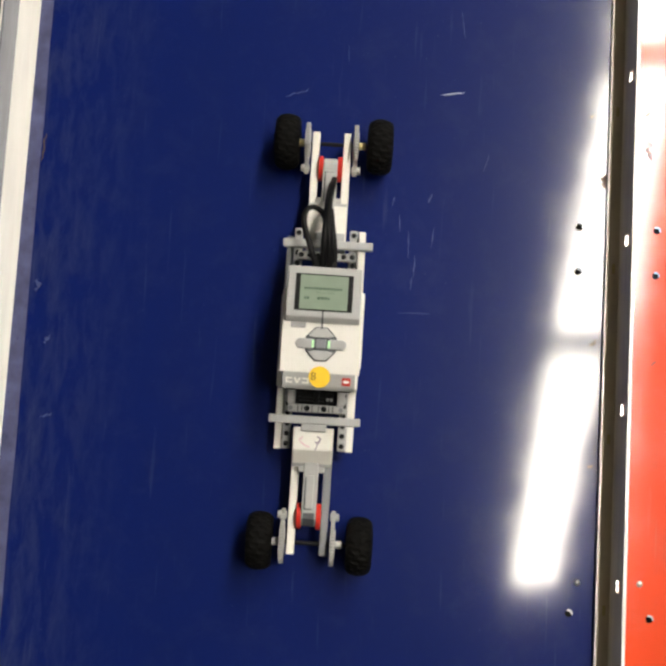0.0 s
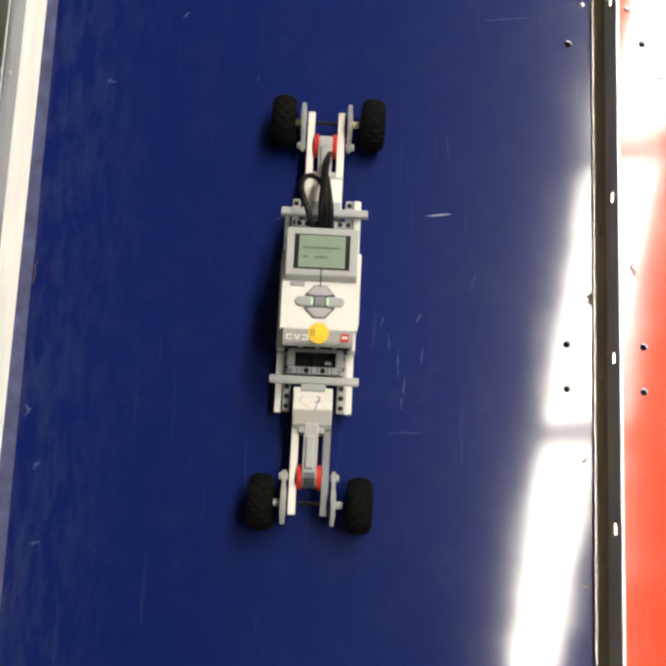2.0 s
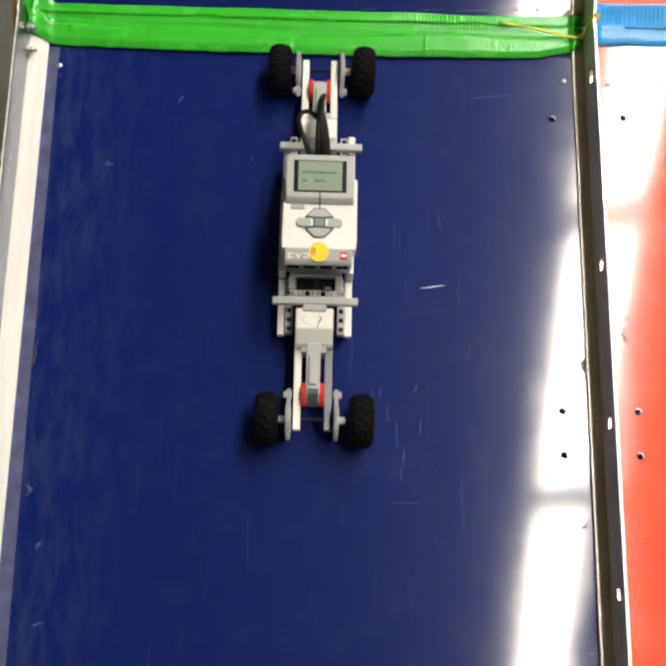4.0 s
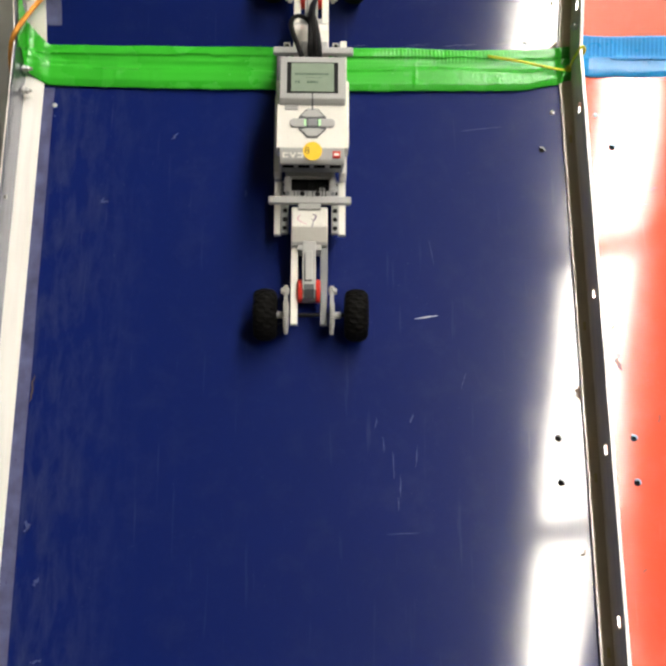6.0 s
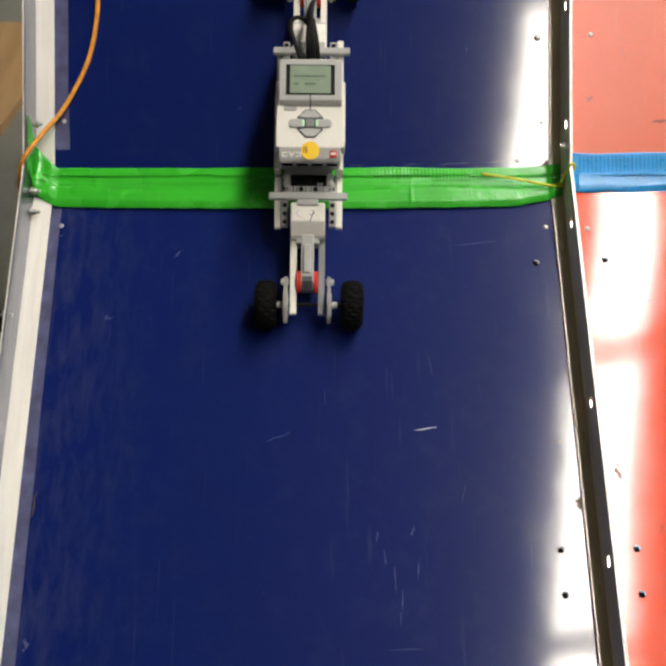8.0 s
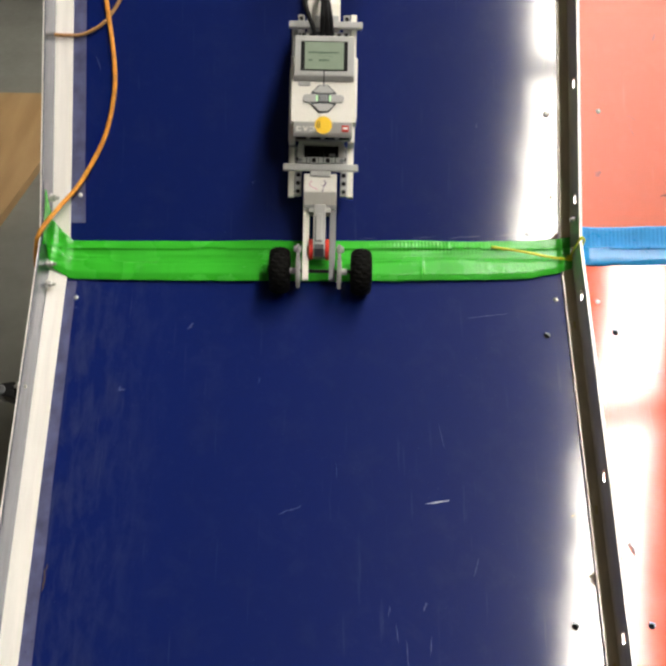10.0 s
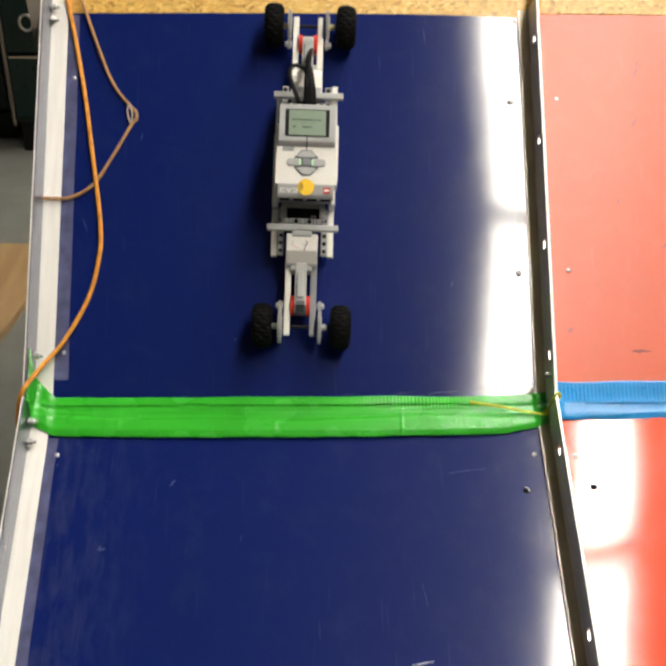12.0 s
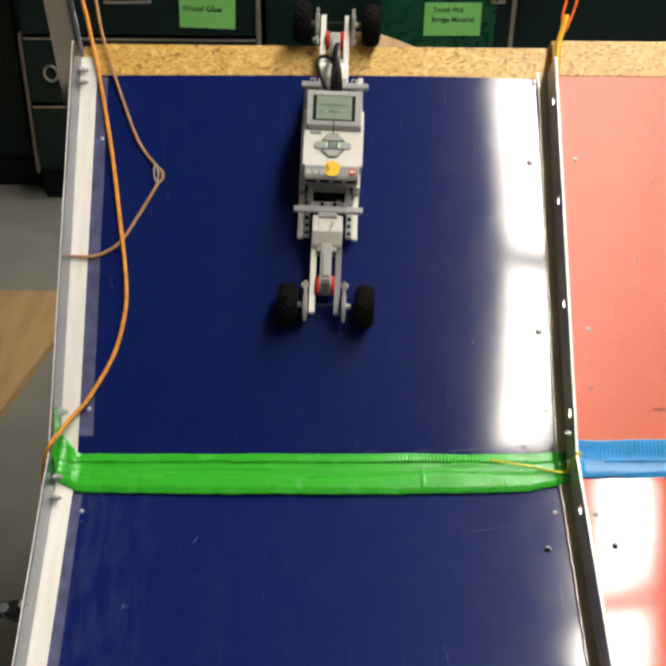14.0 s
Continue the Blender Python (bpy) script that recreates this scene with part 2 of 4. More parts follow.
# ---- mesh helpers ----
def part(name, bm, material, parent=None, label="", m=None):
    """Links a bmesh as one mesh object under a thing or a part."""
    me = bpy.data.meshes.new(name)
    bm.normal_update()
    bm.to_mesh(me)
    bm.free()
    me.materials.append(material)
    ob = new(name, me)
    ob.parent = parent
    if m is not None:
        ob.matrix_basis = m
    if label:
        ob["label"] = label
    return ob


def thing(name, m, label, category, group="", kind=""):
    ob = new(name)
    ob.empty_display_size = 0.02
    ob.matrix_basis = m
    return tagged(ob, label, category, group, kind)


def add_box(bm, x0, x1, y0, y1, z0, z1, bevel=0.0, seg=2):
    made = bmesh.ops.create_cube(bm, size=1, matrix=Matrix.Translation(((x0 + x1) / 2, (y0 + y1) / 2, (z0 + z1) / 2)) @ Matrix.Diagonal((x1 - x0, y1 - y0, z1 - z0, 1)))
    if bevel:
        edges = {e for v in made["verts"] for e in v.link_edges}
        bmesh.ops.bevel(bm, geom=list(edges), offset=bevel, segments=seg, profile=0.5, affect="EDGES")
    return bm


def box(x0, x1, y0, y1, z0, z1, bevel=0.0, seg=2):
    return add_box(bmesh.new(), x0, x1, y0, y1, z0, z1, bevel, seg)


def smooth(ob):
    for p in ob.data.polygons:
        p.use_smooth = True
    return ob


def add_tube(bm, radius, length, m, segments=20, bevel=0.0):
    made = bmesh.ops.create_cone(bm, cap_ends=True, segments=segments, radius1=radius, radius2=radius, depth=length, matrix=m)
    if bevel:
        rim = [e for v in made["verts"] for e in v.link_edges if len([f for f in e.link_faces if len(f.verts) > 4]) == 1]
        bmesh.ops.bevel(bm, geom=list(set(rim)), offset=bevel, segments=2, profile=0.5, affect="EDGES")
    return bm


ALONG_X = pose(0, 0, 0, 0, 90, 0)


def prism(points, x0, x1, bevel=0.0):
    """A solid with the outline points (y, z), from x0 to x1."""
    bm = bmesh.new()
    a = [bm.verts.new((x0, y, z)) for y, z in points]
    b = [bm.verts.new((x1, y, z)) for y, z in points]
    bm.faces.new(a[::-1])
    bm.faces.new(b)
    n = len(points)
    for i in range(n):
        bm.faces.new((a[i], a[(i + 1) % n], b[(i + 1) % n], b[i]))
    bmesh.ops.recalc_face_normals(bm, faces=bm.faces[:])
    if bevel:
        bmesh.ops.bevel(bm, geom=bm.edges[:], offset=bevel, segments=2, profile=0.5, affect="EDGES")
    return bm


def plate(points, z0, z1, bevel=0.0):
    """A solid with the outline points (x, y), from z0 to z1."""
    bm = bmesh.new()
    a = [bm.verts.new((x, y, z0)) for x, y in points]
    b = [bm.verts.new((x, y, z1)) for x, y in points]
    bm.faces.new(a[::-1])
    bm.faces.new(b)
    n = len(points)
    for i in range(n):
        bm.faces.new((a[i], a[(i + 1) % n], b[(i + 1) % n], b[i]))
    bmesh.ops.recalc_face_normals(bm, faces=bm.faces[:])
    if bevel:
        bmesh.ops.bevel(bm, geom=bm.edges[:], offset=bevel, segments=2, profile=0.5, affect="EDGES")
    return bm


def curve_points(points, steps=8):
    """A smooth line through the points."""
    p = [Vector(q) for q in points]
    p = [2 * p[0] - p[1]] + p + [2 * p[-1] - p[-2]]
    out = []
    for i in range(1, len(p) - 2):
        for k in range(steps):
            t = k / steps
            a, b, c, d = p[i - 1], p[i], p[i + 1], p[i + 2]
            out.append(0.5 * ((2 * b) + (c - a) * t + (2 * a - 5 * b + 4 * c - d) * t * t + (3 * b - a - 3 * c + d) * t ** 3))
    out.append(p[-2])
    return out


def cord(points, radius, sides=8, flat=1.0, steps=8):
    """A cord of round (or flattened) section along a smooth line."""
    line = curve_points(points, steps)
    bm = bmesh.new()
    rings = []
    side = None
    for i, p in enumerate(line):
        d = (line[min(i + 1, len(line) - 1)] - line[max(i - 1, 0)]).normalized()
        if side is None:
            side = d.cross(Vector((0, 0, 1)) if abs(d.z) < 0.9 else Vector((1, 0, 0))).normalized()
        side = (side - d * side.dot(d)).normalized()
        up = side.cross(d)
        rings.append([bm.verts.new(p + side * radius * math.cos(a) + up * radius * flat * math.sin(a))
                      for a in (2 * math.pi * k / sides for k in range(sides))])
    for a, b in zip(rings, rings[1:]):
        for k in range(sides):
            bm.faces.new((a[k], a[(k + 1) % sides], b[(k + 1) % sides], b[k]))
    bm.faces.new(rings[0][::-1])
    bm.faces.new(rings[-1])
    bmesh.ops.recalc_face_normals(bm, faces=bm.faces[:])
    return bm


def letters(text, size, m, material, parent, name="lettering", thick=0.0002, spacing=1.0, bold=0.0):
    """Raised flat lettering, centred on its place."""
    cu = bpy.data.curves.new(name, "FONT")
    cu.offset = size * bold
    cu.body, cu.size, cu.extrude, cu.align_x, cu.align_y, cu.space_character = text, size, thick, "CENTER", "CENTER", spacing
    tmp = bpy.data.objects.new(name, cu)
    scene.collection.objects.link(tmp)
    bpy.context.view_layer.update()
    me = bpy.data.meshes.new_from_object(tmp.evaluated_get(bpy.context.evaluated_depsgraph_get()))
    bpy.data.objects.remove(tmp)
    me.materials.clear()
    me.materials.append(material)
    ob = new(name, me)
    ob.parent = parent
    ob.matrix_basis = m
    return ob


# ---- the room ----
X0, X1, Y0, Y1, HIGH = -4.0, 4.6, -4.5, 2.75, 4.01


def room():
    tagged(part("floor", box(X0, X1, Y0, Y1, -0.1, 0), FLOOR), "worn grey sealed concrete workshop floor", "floor", kind="structure")
    tagged(part("ceiling", box(X0, X1, Y0, Y1, HIGH, HIGH + 0.1), CEIL), "plain unseen ceiling, kept dark to cut bounce light", "ceiling", kind="structure")
    for name, b in (("wall_north", (X0, X1, Y1, Y1 + 0.15)), ("wall_south", (X0, X1, Y0 - 0.15, Y0)),
                    ("wall_west", (X0 - 0.15, X0, Y0, Y1)), ("wall_east", (X1, X1 + 0.15, Y0, Y1))):
        tagged(part(name, box(*b, 0, HIGH), PAINT), "plain painted workshop wall, unseen", "wall", kind="structure")


def ceiling_lamp(m):
    lamp = thing("ceiling_lamp", m, "long white fluorescent ceiling fixture with glowing diffuser", "ceiling lamp", "fluorescent fixtures on the ceiling")
    part("housing", box(-0.16, 0.16, -0.66, 0.66, 0.012, 0.06, 0.004), PAINT, lamp)
    part("diffuser", box(-LAMP_HALF, LAMP_HALF, -0.609, 0.609, -0.02, 0.011, 0.006), TUBE, lamp)
    return lamp


room()
first = ceiling_lamp(pose(LAMP_X, -1.915, 3.95))
for y in (-0.575, 0.765, 2.06):
    copy_thing(first, pose(LAMP_X, y, 3.95))


# ---- the ramp ----
SHAPES = {}


def lift(sheet_ob, x, y):
    """Height of a sheet's surface over its flat plane."""
    x0, x1, bow, droop, sag = SHAPES[sheet_ob if isinstance(sheet_ob, str) else sheet_ob.name]
    arch = bow * (1 - (2 * (x - x0) / (x1 - x0) - 1) ** 2) * max(0.0, y - 0.08) / 0.33
    rise, q = max(0.0, y) / 0.53, (x + 0.10) / (0.185 if x > -0.10 else 0.461)
    turned = q * q if q < 0.5 else q - 0.25
    crest = droop * ((0.2 + 0.8 * rise) - (turned * (0.25 + 1.12 * rise ** 2) if x > -0.10 else q * q * (0.2 + 0.8 * rise)))
    fall = 0.32 * max(0.0, min(1.0, (0.02 - y) / 0.18)) + 0.55 * min(1.0, max(0.0, -0.14 - y) / 0.32) ** 1.3
    edge = sag * fall * max(0.0, x + 0.10) ** 2
    return arch + crest - edge


def screw(parent, x, y, z=0.0, radius=0.0032, material=None, name="screw"):
    bm = bmesh.new()
    bmesh.ops.create_uvsphere(bm, u_segments=12, v_segments=6, radius=radius, matrix=Matrix.Translation((x, y, z + lift(parent, x, y))) @ Matrix.Diagonal((1, 1, 0.45, 1)))
    return smooth(part(name, bm, material or STEEL, parent))


def hole(parent, x, y, radius=0.0036):
    """A drilled hole: a dark well with a pale arc along part of its rim."""
    z = lift(parent, x, y)
    bm = bmesh.new()
    add_tube(bm, radius, 0.0012, Matrix.Translation((x, y, z + 0.0001)), 16)
    rim = part("drilled_hole", bm, VOID, parent)
    bm = bmesh.new()
    outer = [bm.verts.new((x + radius * 1.15 * math.cos(a), y + radius * 1.15 * math.sin(a), z + 0.0005)) for a in (2 * math.pi * k / 18 - 0.3 for k in range(8))]
    inner = [bm.verts.new((x + radius * 0.72 * math.cos(a), y + radius * 0.72 * math.sin(a), z + 0.0010)) for a in (2 * math.pi * k / 18 - 0.3 for k in range(8))]
    for k in range(7):
        bm.faces.new((outer[k], outer[k + 1], inner[k + 1], inner[k]))
    part("rim", bm, CHALK, rim)
    return rim


def smudge(parent, x, y, long, wide, turn, material, name="smudge", seed=0):
    """A thin ragged stain or scratch lying on a sheet."""
    rnd = random.Random(seed)
    n = 9
    bm = bmesh.new()
    top, low = [], []
    c, s = math.cos(radians(turn)), math.sin(radians(turn))
    for k in range(n):
        a = (k / (n - 1) - 0.5) * long
        w = wide * (0.15 + math.sin(math.pi * (k + 0.3) / (n - 0.4))) * rnd.uniform(0.35, 1.0) / 2
        o = rnd.uniform(-0.5, 0.5) * wide
        for side, out in ((1, top), (-1, low)):
            q = o + side * w
            out.append(bm.verts.new((x + a * c - q * s, y + a * s + q * c, 0.0006 + lift(parent, x + a * c - q * s, y + a * s + q * c))))
    for k in range(n - 1):
        bm.faces.new((top[k], low[k], low[k + 1], top[k + 1]))
    return part(name, bm, material, parent)


def sheet(m, x0, x1, y0, y1, material, label, bow=0.0, droop=0.0, sag=0.0):
    """A plastic sheet, 4 mm thick, slightly bowed across its width; both grow up the slope."""
    bm = bmesh.new()
    n = 24
    rows = []
    key = "sheet_in_work"
    SHAPES[key] = (x0, x1, bow, droop, sag)
    for k in range(n + 1):
        f = k / n
        x = x0 + (x1 - x0) * f
        ring = [(y0 + (y1 - y0) * j / 12, 0) for j in range(13)] + [(y1 - (y1 - y0) * j / 12, -0.004) for j in range(13)]
        rows.append([bm.verts.new((x, y, d + lift(key, x, y))) for y, d in ring])
    for a, b in zip(rows, rows[1:]):
        for k in range(26):
            bm.faces.new((a[k], b[k], b[(k + 1) % 26], a[(k + 1) % 26]))
    bm.faces.new(rows[0])
    bm.faces.new(rows[-1][::-1])
    bmesh.ops.recalc_face_normals(bm, faces=bm.faces[:])
    bm.normal_update()
    me = bpy.data.meshes.new("ramp_sheet")
    bm.to_mesh(me)
    bm.free()
    me.materials.append(material)
    made = bpy.data.objects.new("ramp_sheet", me)
    scene.collection.objects.link(made)
    SHAPES[made.name] = SHAPES[key]
    made.matrix_basis = m
    ob = smooth(made)
    ob.data.set_sharp_from_angle(angle=radians(30))
    return tagged(ob, label, "ramp panel", "sheets of the two-lane ramp")


def angle_bar(name, m, y0, y1, flat_x0, flat_x1, wall_x0, wall_x1, top, label, slots=(), small=(), stuff=None):
    """An aluminium angle: a flat leg on the sheet and an upright leg, with slots through the upright one."""
    t = 0.003
    stuff = stuff or ALU
    rail = thing(name, m, label, "rail", "aluminium rails of the ramp")
    part("flat_leg", box(flat_x0, flat_x1, y0, y1, 0.0008, t, 0.0006), stuff, rail)
    lip = top * 0.48
    ys = [y0] + [e for s in sorted(slots) for e in (s - 0.006, s + 0.006)] + [y1]
    zs = [-0.016, lip, lip + 0.012, top]
    cells = {(j, k) for j in range(len(ys) - 1) for k in range(3)} - {(j, 1) for j in range(1, len(ys) - 1, 2)}
    bm = bmesh.new()
    corner = {(i, j, k): bm.verts.new((x, y, z)) for i, x in enumerate((wall_x0, wall_x1)) for j, y in enumerate(ys) for k, z in enumerate(zs)}
    for j, k in cells:
        for i in (0, 1):
            bm.faces.new([corner[i, j + p, k + q] for p, q in ((0, 0), (1, 0), (1, 1), (0, 1))])
        for step, (p0, q0), (p1, q1) in (((-1, 0), (0, 0), (0, 1)), ((1, 0), (1, 0), (1, 1)), ((0, -1), (0, 0), (1, 0)), ((0, 1), (0, 1), (1, 1))):
            if (j + step[0], k + step[1]) not in cells:
                bm.faces.new([corner[0, j + p0, k + q0], corner[0, j + p1, k + q1], corner[1, j + p1, k + q1], corner[1, j + p0, k + q0]])
    bmesh.ops.recalc_face_normals(bm, faces=bm.faces[:])
    # each upright's tone carries the light on its side, unlike its flat leg
    part("upright_leg", bm, ALU_DARK if stuff is ALU else RAIL_SIDE, rail)
    # pale strip paints the lamps' gleam along the upright's top
    part("worn_or_lit_edge", box(wall_x0 - 0.0002, wall_x0 + 0.0014 if stuff is ALU else wall_x1 + 0.0002, y0, y1, top + 0.0001, top + 0.0009, 0.0002), ALU, rail, "pale strip for the lamp gleam on the top edge")
    if stuff is RAIL:
        part("worn_or_lit_edge", box(flat_x0 - 0.0008, flat_x0 + 0.0014, y0, y1, 0.0006, 0.0040, 0.0002), ALU, rail, "worn bare edge")
    for s in slots:
        part("slot_edge", box(wall_x0 + 0.0003, wall_x0 + 0.0024, s - 0.0058, s + 0.0058, lip, lip + 0.0007, 0.0003), BURR, rail, "bright bare edge of a slot")
    for s in small:
        part("slot", box(flat_x0 + 0.006, flat_x0 + 0.0095, s - 0.005, s + 0.005, 0.0026, 0.0034, 0.0003), TAN_ABS, rail)
    return rail


def bolt(rail, x, y, z, axis="x", size=0.0042):
    bm = bmesh.new()
    m = Matrix.Translation((x, y, z)) @ (ALONG_X if axis == "x" else Matrix.Identity(4))
    add_tube(bm, size, 0.005, m, 6, 0.0005)
    add_tube(bm, size * 0.5, 0.013, m, 12)
    add_tube(bm, size * 1.35, 0.0012, m @ Matrix.Translation((0, 0, -0.003)), 16)
    return part("bolt", bm, STEEL, rail)


DECK = 0.016
LOWER_SHEETS, UPPER_SHEETS = [], []


def ramp():
    blue_low = sheet(LOW, LEFT_OUT, MID_OUT, LOW_END, SEAM - 0.003, BLUE_WORN, "glossy dark blue plastic sheet, scratched, lower ramp section", -0.003, 0.0, 0.11)
    blue_up = sheet(UP, LEFT_OUT, MID_OUT, 0.003, V_TOP, BLUE, "glossy dark blue plastic sheet on the steeper upper ramp section", 0.0, BOW)
    red_low = sheet(LOW, 0.0895, 0.70, LOW_END, SEAM - 0.003, RED, "glossy orange-red plastic sheet, smudged, lower ramp section", 0.0056)
    red_up = sheet(UP, 0.0895, 0.70, 0.003, V_TOP + 0.006, RED_WORN, "orange-red plastic sheet with dark scuffs, upper ramp section")
    LOWER_SHEETS.extend((blue_low, red_low))
    UPPER_SHEETS.extend((blue_up, red_up))
    for x0, x1, top in ((LEFT_OUT, 0.0865, V_DECK), (0.0895, 0.70, V_DECK + 0.010)):
        for m, y0, y1 in ((LOW, LOW_END, SEAM - 0.004), (UP, 0.006, top)):
            low = 0.0045
            d = part("ramp_deck", box(x0, x1, y0, y1, -low - 0.0025 - DECK, -low - 0.0025, 0.001), OSB, None, "", m)
            tagged(d, "oriented strand board deck under the plastic ramp sheet", "ramp deck", "boards of the two-lane ramp")
    # strip of board at the top, flush with the sheets
    for x0, x1, y0, y1 in ((LEFT_OUT + 0.016, 0.0855, V_TOP + 0.0006, V_DECK), (0.0905, 0.70, V_TOP + 0.0066, V_DECK + 0.012)):
        d = part("top_board", box(x0, x1, y0, y1, -0.0044, 0.0005, 0.0008), OSB, None, "", UP)
        tagged(d, "bare oriented strand board strip along the ramp's top edge", "board", "boards of the two-lane ramp")
    # holes and screws
    for x, y in ((0.0398, -0.0419), (0.0399, -0.0891), (0.0417, 0.2982), (0.0417, -0.4353)):
        hole(blue_low, x, y)
    for x, y in ((0.0574, 0.3467), (0.0494, -0.4051), (-0.5249, 0.3494)):
        screw(blue_low, x, y)
    for x, y in ((0.1206, -0.0413), (0.1204, -0.0888), (0.1238, 0.3017), (0.122, -0.4364)):
        hole(red_low, x, y)
    for x, y in ((0.1075, 0.3437), (0.1117, -0.4025)):
        screw(red_low, x, y)
    for x, v in ((0.0516, 0.4066), (0.0532, 0.1709)):
        screw(blue_up, x, v, 0.001, 0.0038, DULL_STEEL)
    for x, v in ((-0.5274, 0.437), (-0.5271, 0.0689)):
        screw(blue_up, x, v)
    screw(blue_up, 0.0583, 0.067, 0.0, 0.002, BLACK)
    for x, v in ((0.1147, 0.4122), (0.1191, 0.1756)):
        screw(red_up, x, v, 0.001, 0.0030)
    for sheet_ob, y0, y1, w0, w1 in ((blue_low, LOW_END, 0.372, 0.017, 0.012), (blue_up, 0.034, V_TOP - 0.003, 0.0175, 0.0150)):
        n = 40
        bm = bmesh.new()
        rows = []
        for k in range(n + 1):
            f = k / n
            y = y0 + (y1 - y0) * f
            w = (w0 + (w1 - w0) * f) * (1 + 0.06 * noise.noise((y * 12, 1, 4)))
            rows.append((bm.verts.new((LEFT_IN - 0.002, y, 0.0006 + lift(sheet_ob, LEFT_IN, y))), bm.verts.new((LEFT_IN + w, y, 0.0007 + lift(sheet_ob, LEFT_IN + w, y)))))
        for a, b in zip(rows, rows[1:]):
            bm.faces.new((a[0], a[1], b[1], b[0]))
        part("rubbed_strip", bm, FILM, sheet_ob, "pale rubbed strip along the rail")
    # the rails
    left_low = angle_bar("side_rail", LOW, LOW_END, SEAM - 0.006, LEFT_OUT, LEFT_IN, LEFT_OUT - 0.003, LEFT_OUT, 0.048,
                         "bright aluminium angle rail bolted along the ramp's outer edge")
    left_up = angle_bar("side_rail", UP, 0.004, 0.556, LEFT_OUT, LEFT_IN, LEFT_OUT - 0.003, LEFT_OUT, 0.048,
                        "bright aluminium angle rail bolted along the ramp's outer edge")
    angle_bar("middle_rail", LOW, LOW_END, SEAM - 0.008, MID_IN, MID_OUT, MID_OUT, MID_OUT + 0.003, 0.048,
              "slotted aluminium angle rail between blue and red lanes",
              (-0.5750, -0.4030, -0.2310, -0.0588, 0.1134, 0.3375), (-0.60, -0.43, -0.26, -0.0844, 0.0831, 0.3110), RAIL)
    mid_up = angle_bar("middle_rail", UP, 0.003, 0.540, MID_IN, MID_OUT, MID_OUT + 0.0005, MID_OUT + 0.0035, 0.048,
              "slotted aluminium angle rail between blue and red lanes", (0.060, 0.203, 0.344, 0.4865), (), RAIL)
    for y, z in ((0.3613, 0.012), (0.385, 0.020)):
        bolt(left_low, LEFT_OUT + 0.006, y, z)
    bolt(left_low, LEFT_OUT - 0.004, 0.2165, 0.036)
    for v, z in ((0.5339, 0.010), (0.5159, 0.010), (0.0615, 0.020)):
        bolt(left_up, LEFT_OUT + 0.006, v, z)
    bolt(mid_up, MID_OUT - 0.0010, 0.034, 0.032, "x", 0.0036)
    # wooden trestles that carry the ramp
    for m, y, x0, x1 in ((UP, 0.45, -0.54, 0.66), (LOW, 0.36, -0.54, 0.66)):
        for x in (x0, x1 - 0.04):
            foot = m @ Vector((x, y, -0.0045 - DECK))
            leg = part("trestle_post", box(x, x + 0.04, foot.y - 0.02, foot.y + 0.02, 0, foot.z - 0.030), PINE)
            tagged(leg, "pine post carrying the ramp deck", "post", "posts under the ramp")
    return blue_low, blue_up, red_low, red_up


blue_low, blue_up, red_low, red_up = ramp()


# ---- the robot ----
AXLES, R_WHEEL = 0.4007, 0.028
GAUGE = 0.047


def beam(name, parent, x0, x1, y0, y1, z0, z1, material, holes=0, label="", across=False):
    """A studless beam with rounded ends; holes: how many show on its top."""
    ob = part(name, box(x0, x1, y0, y1, z0, z1, 0.0012), material, parent, label)
    for k in range(holes):
        f = (k + 0.5) / holes
        x, y = ((x0 + (x1 - x0) * f, (y0 + y1) / 2) if across else ((x0 + x1) / 2, y0 + (y1 - y0) * f))
        bm = bmesh.new()
        add_tube(bm, 0.0027, 0.0012, Matrix.Translation((x, y, z1 - 0.0002)), 14)
        part("pin_hole", bm, BLACK, ob)
    return ob


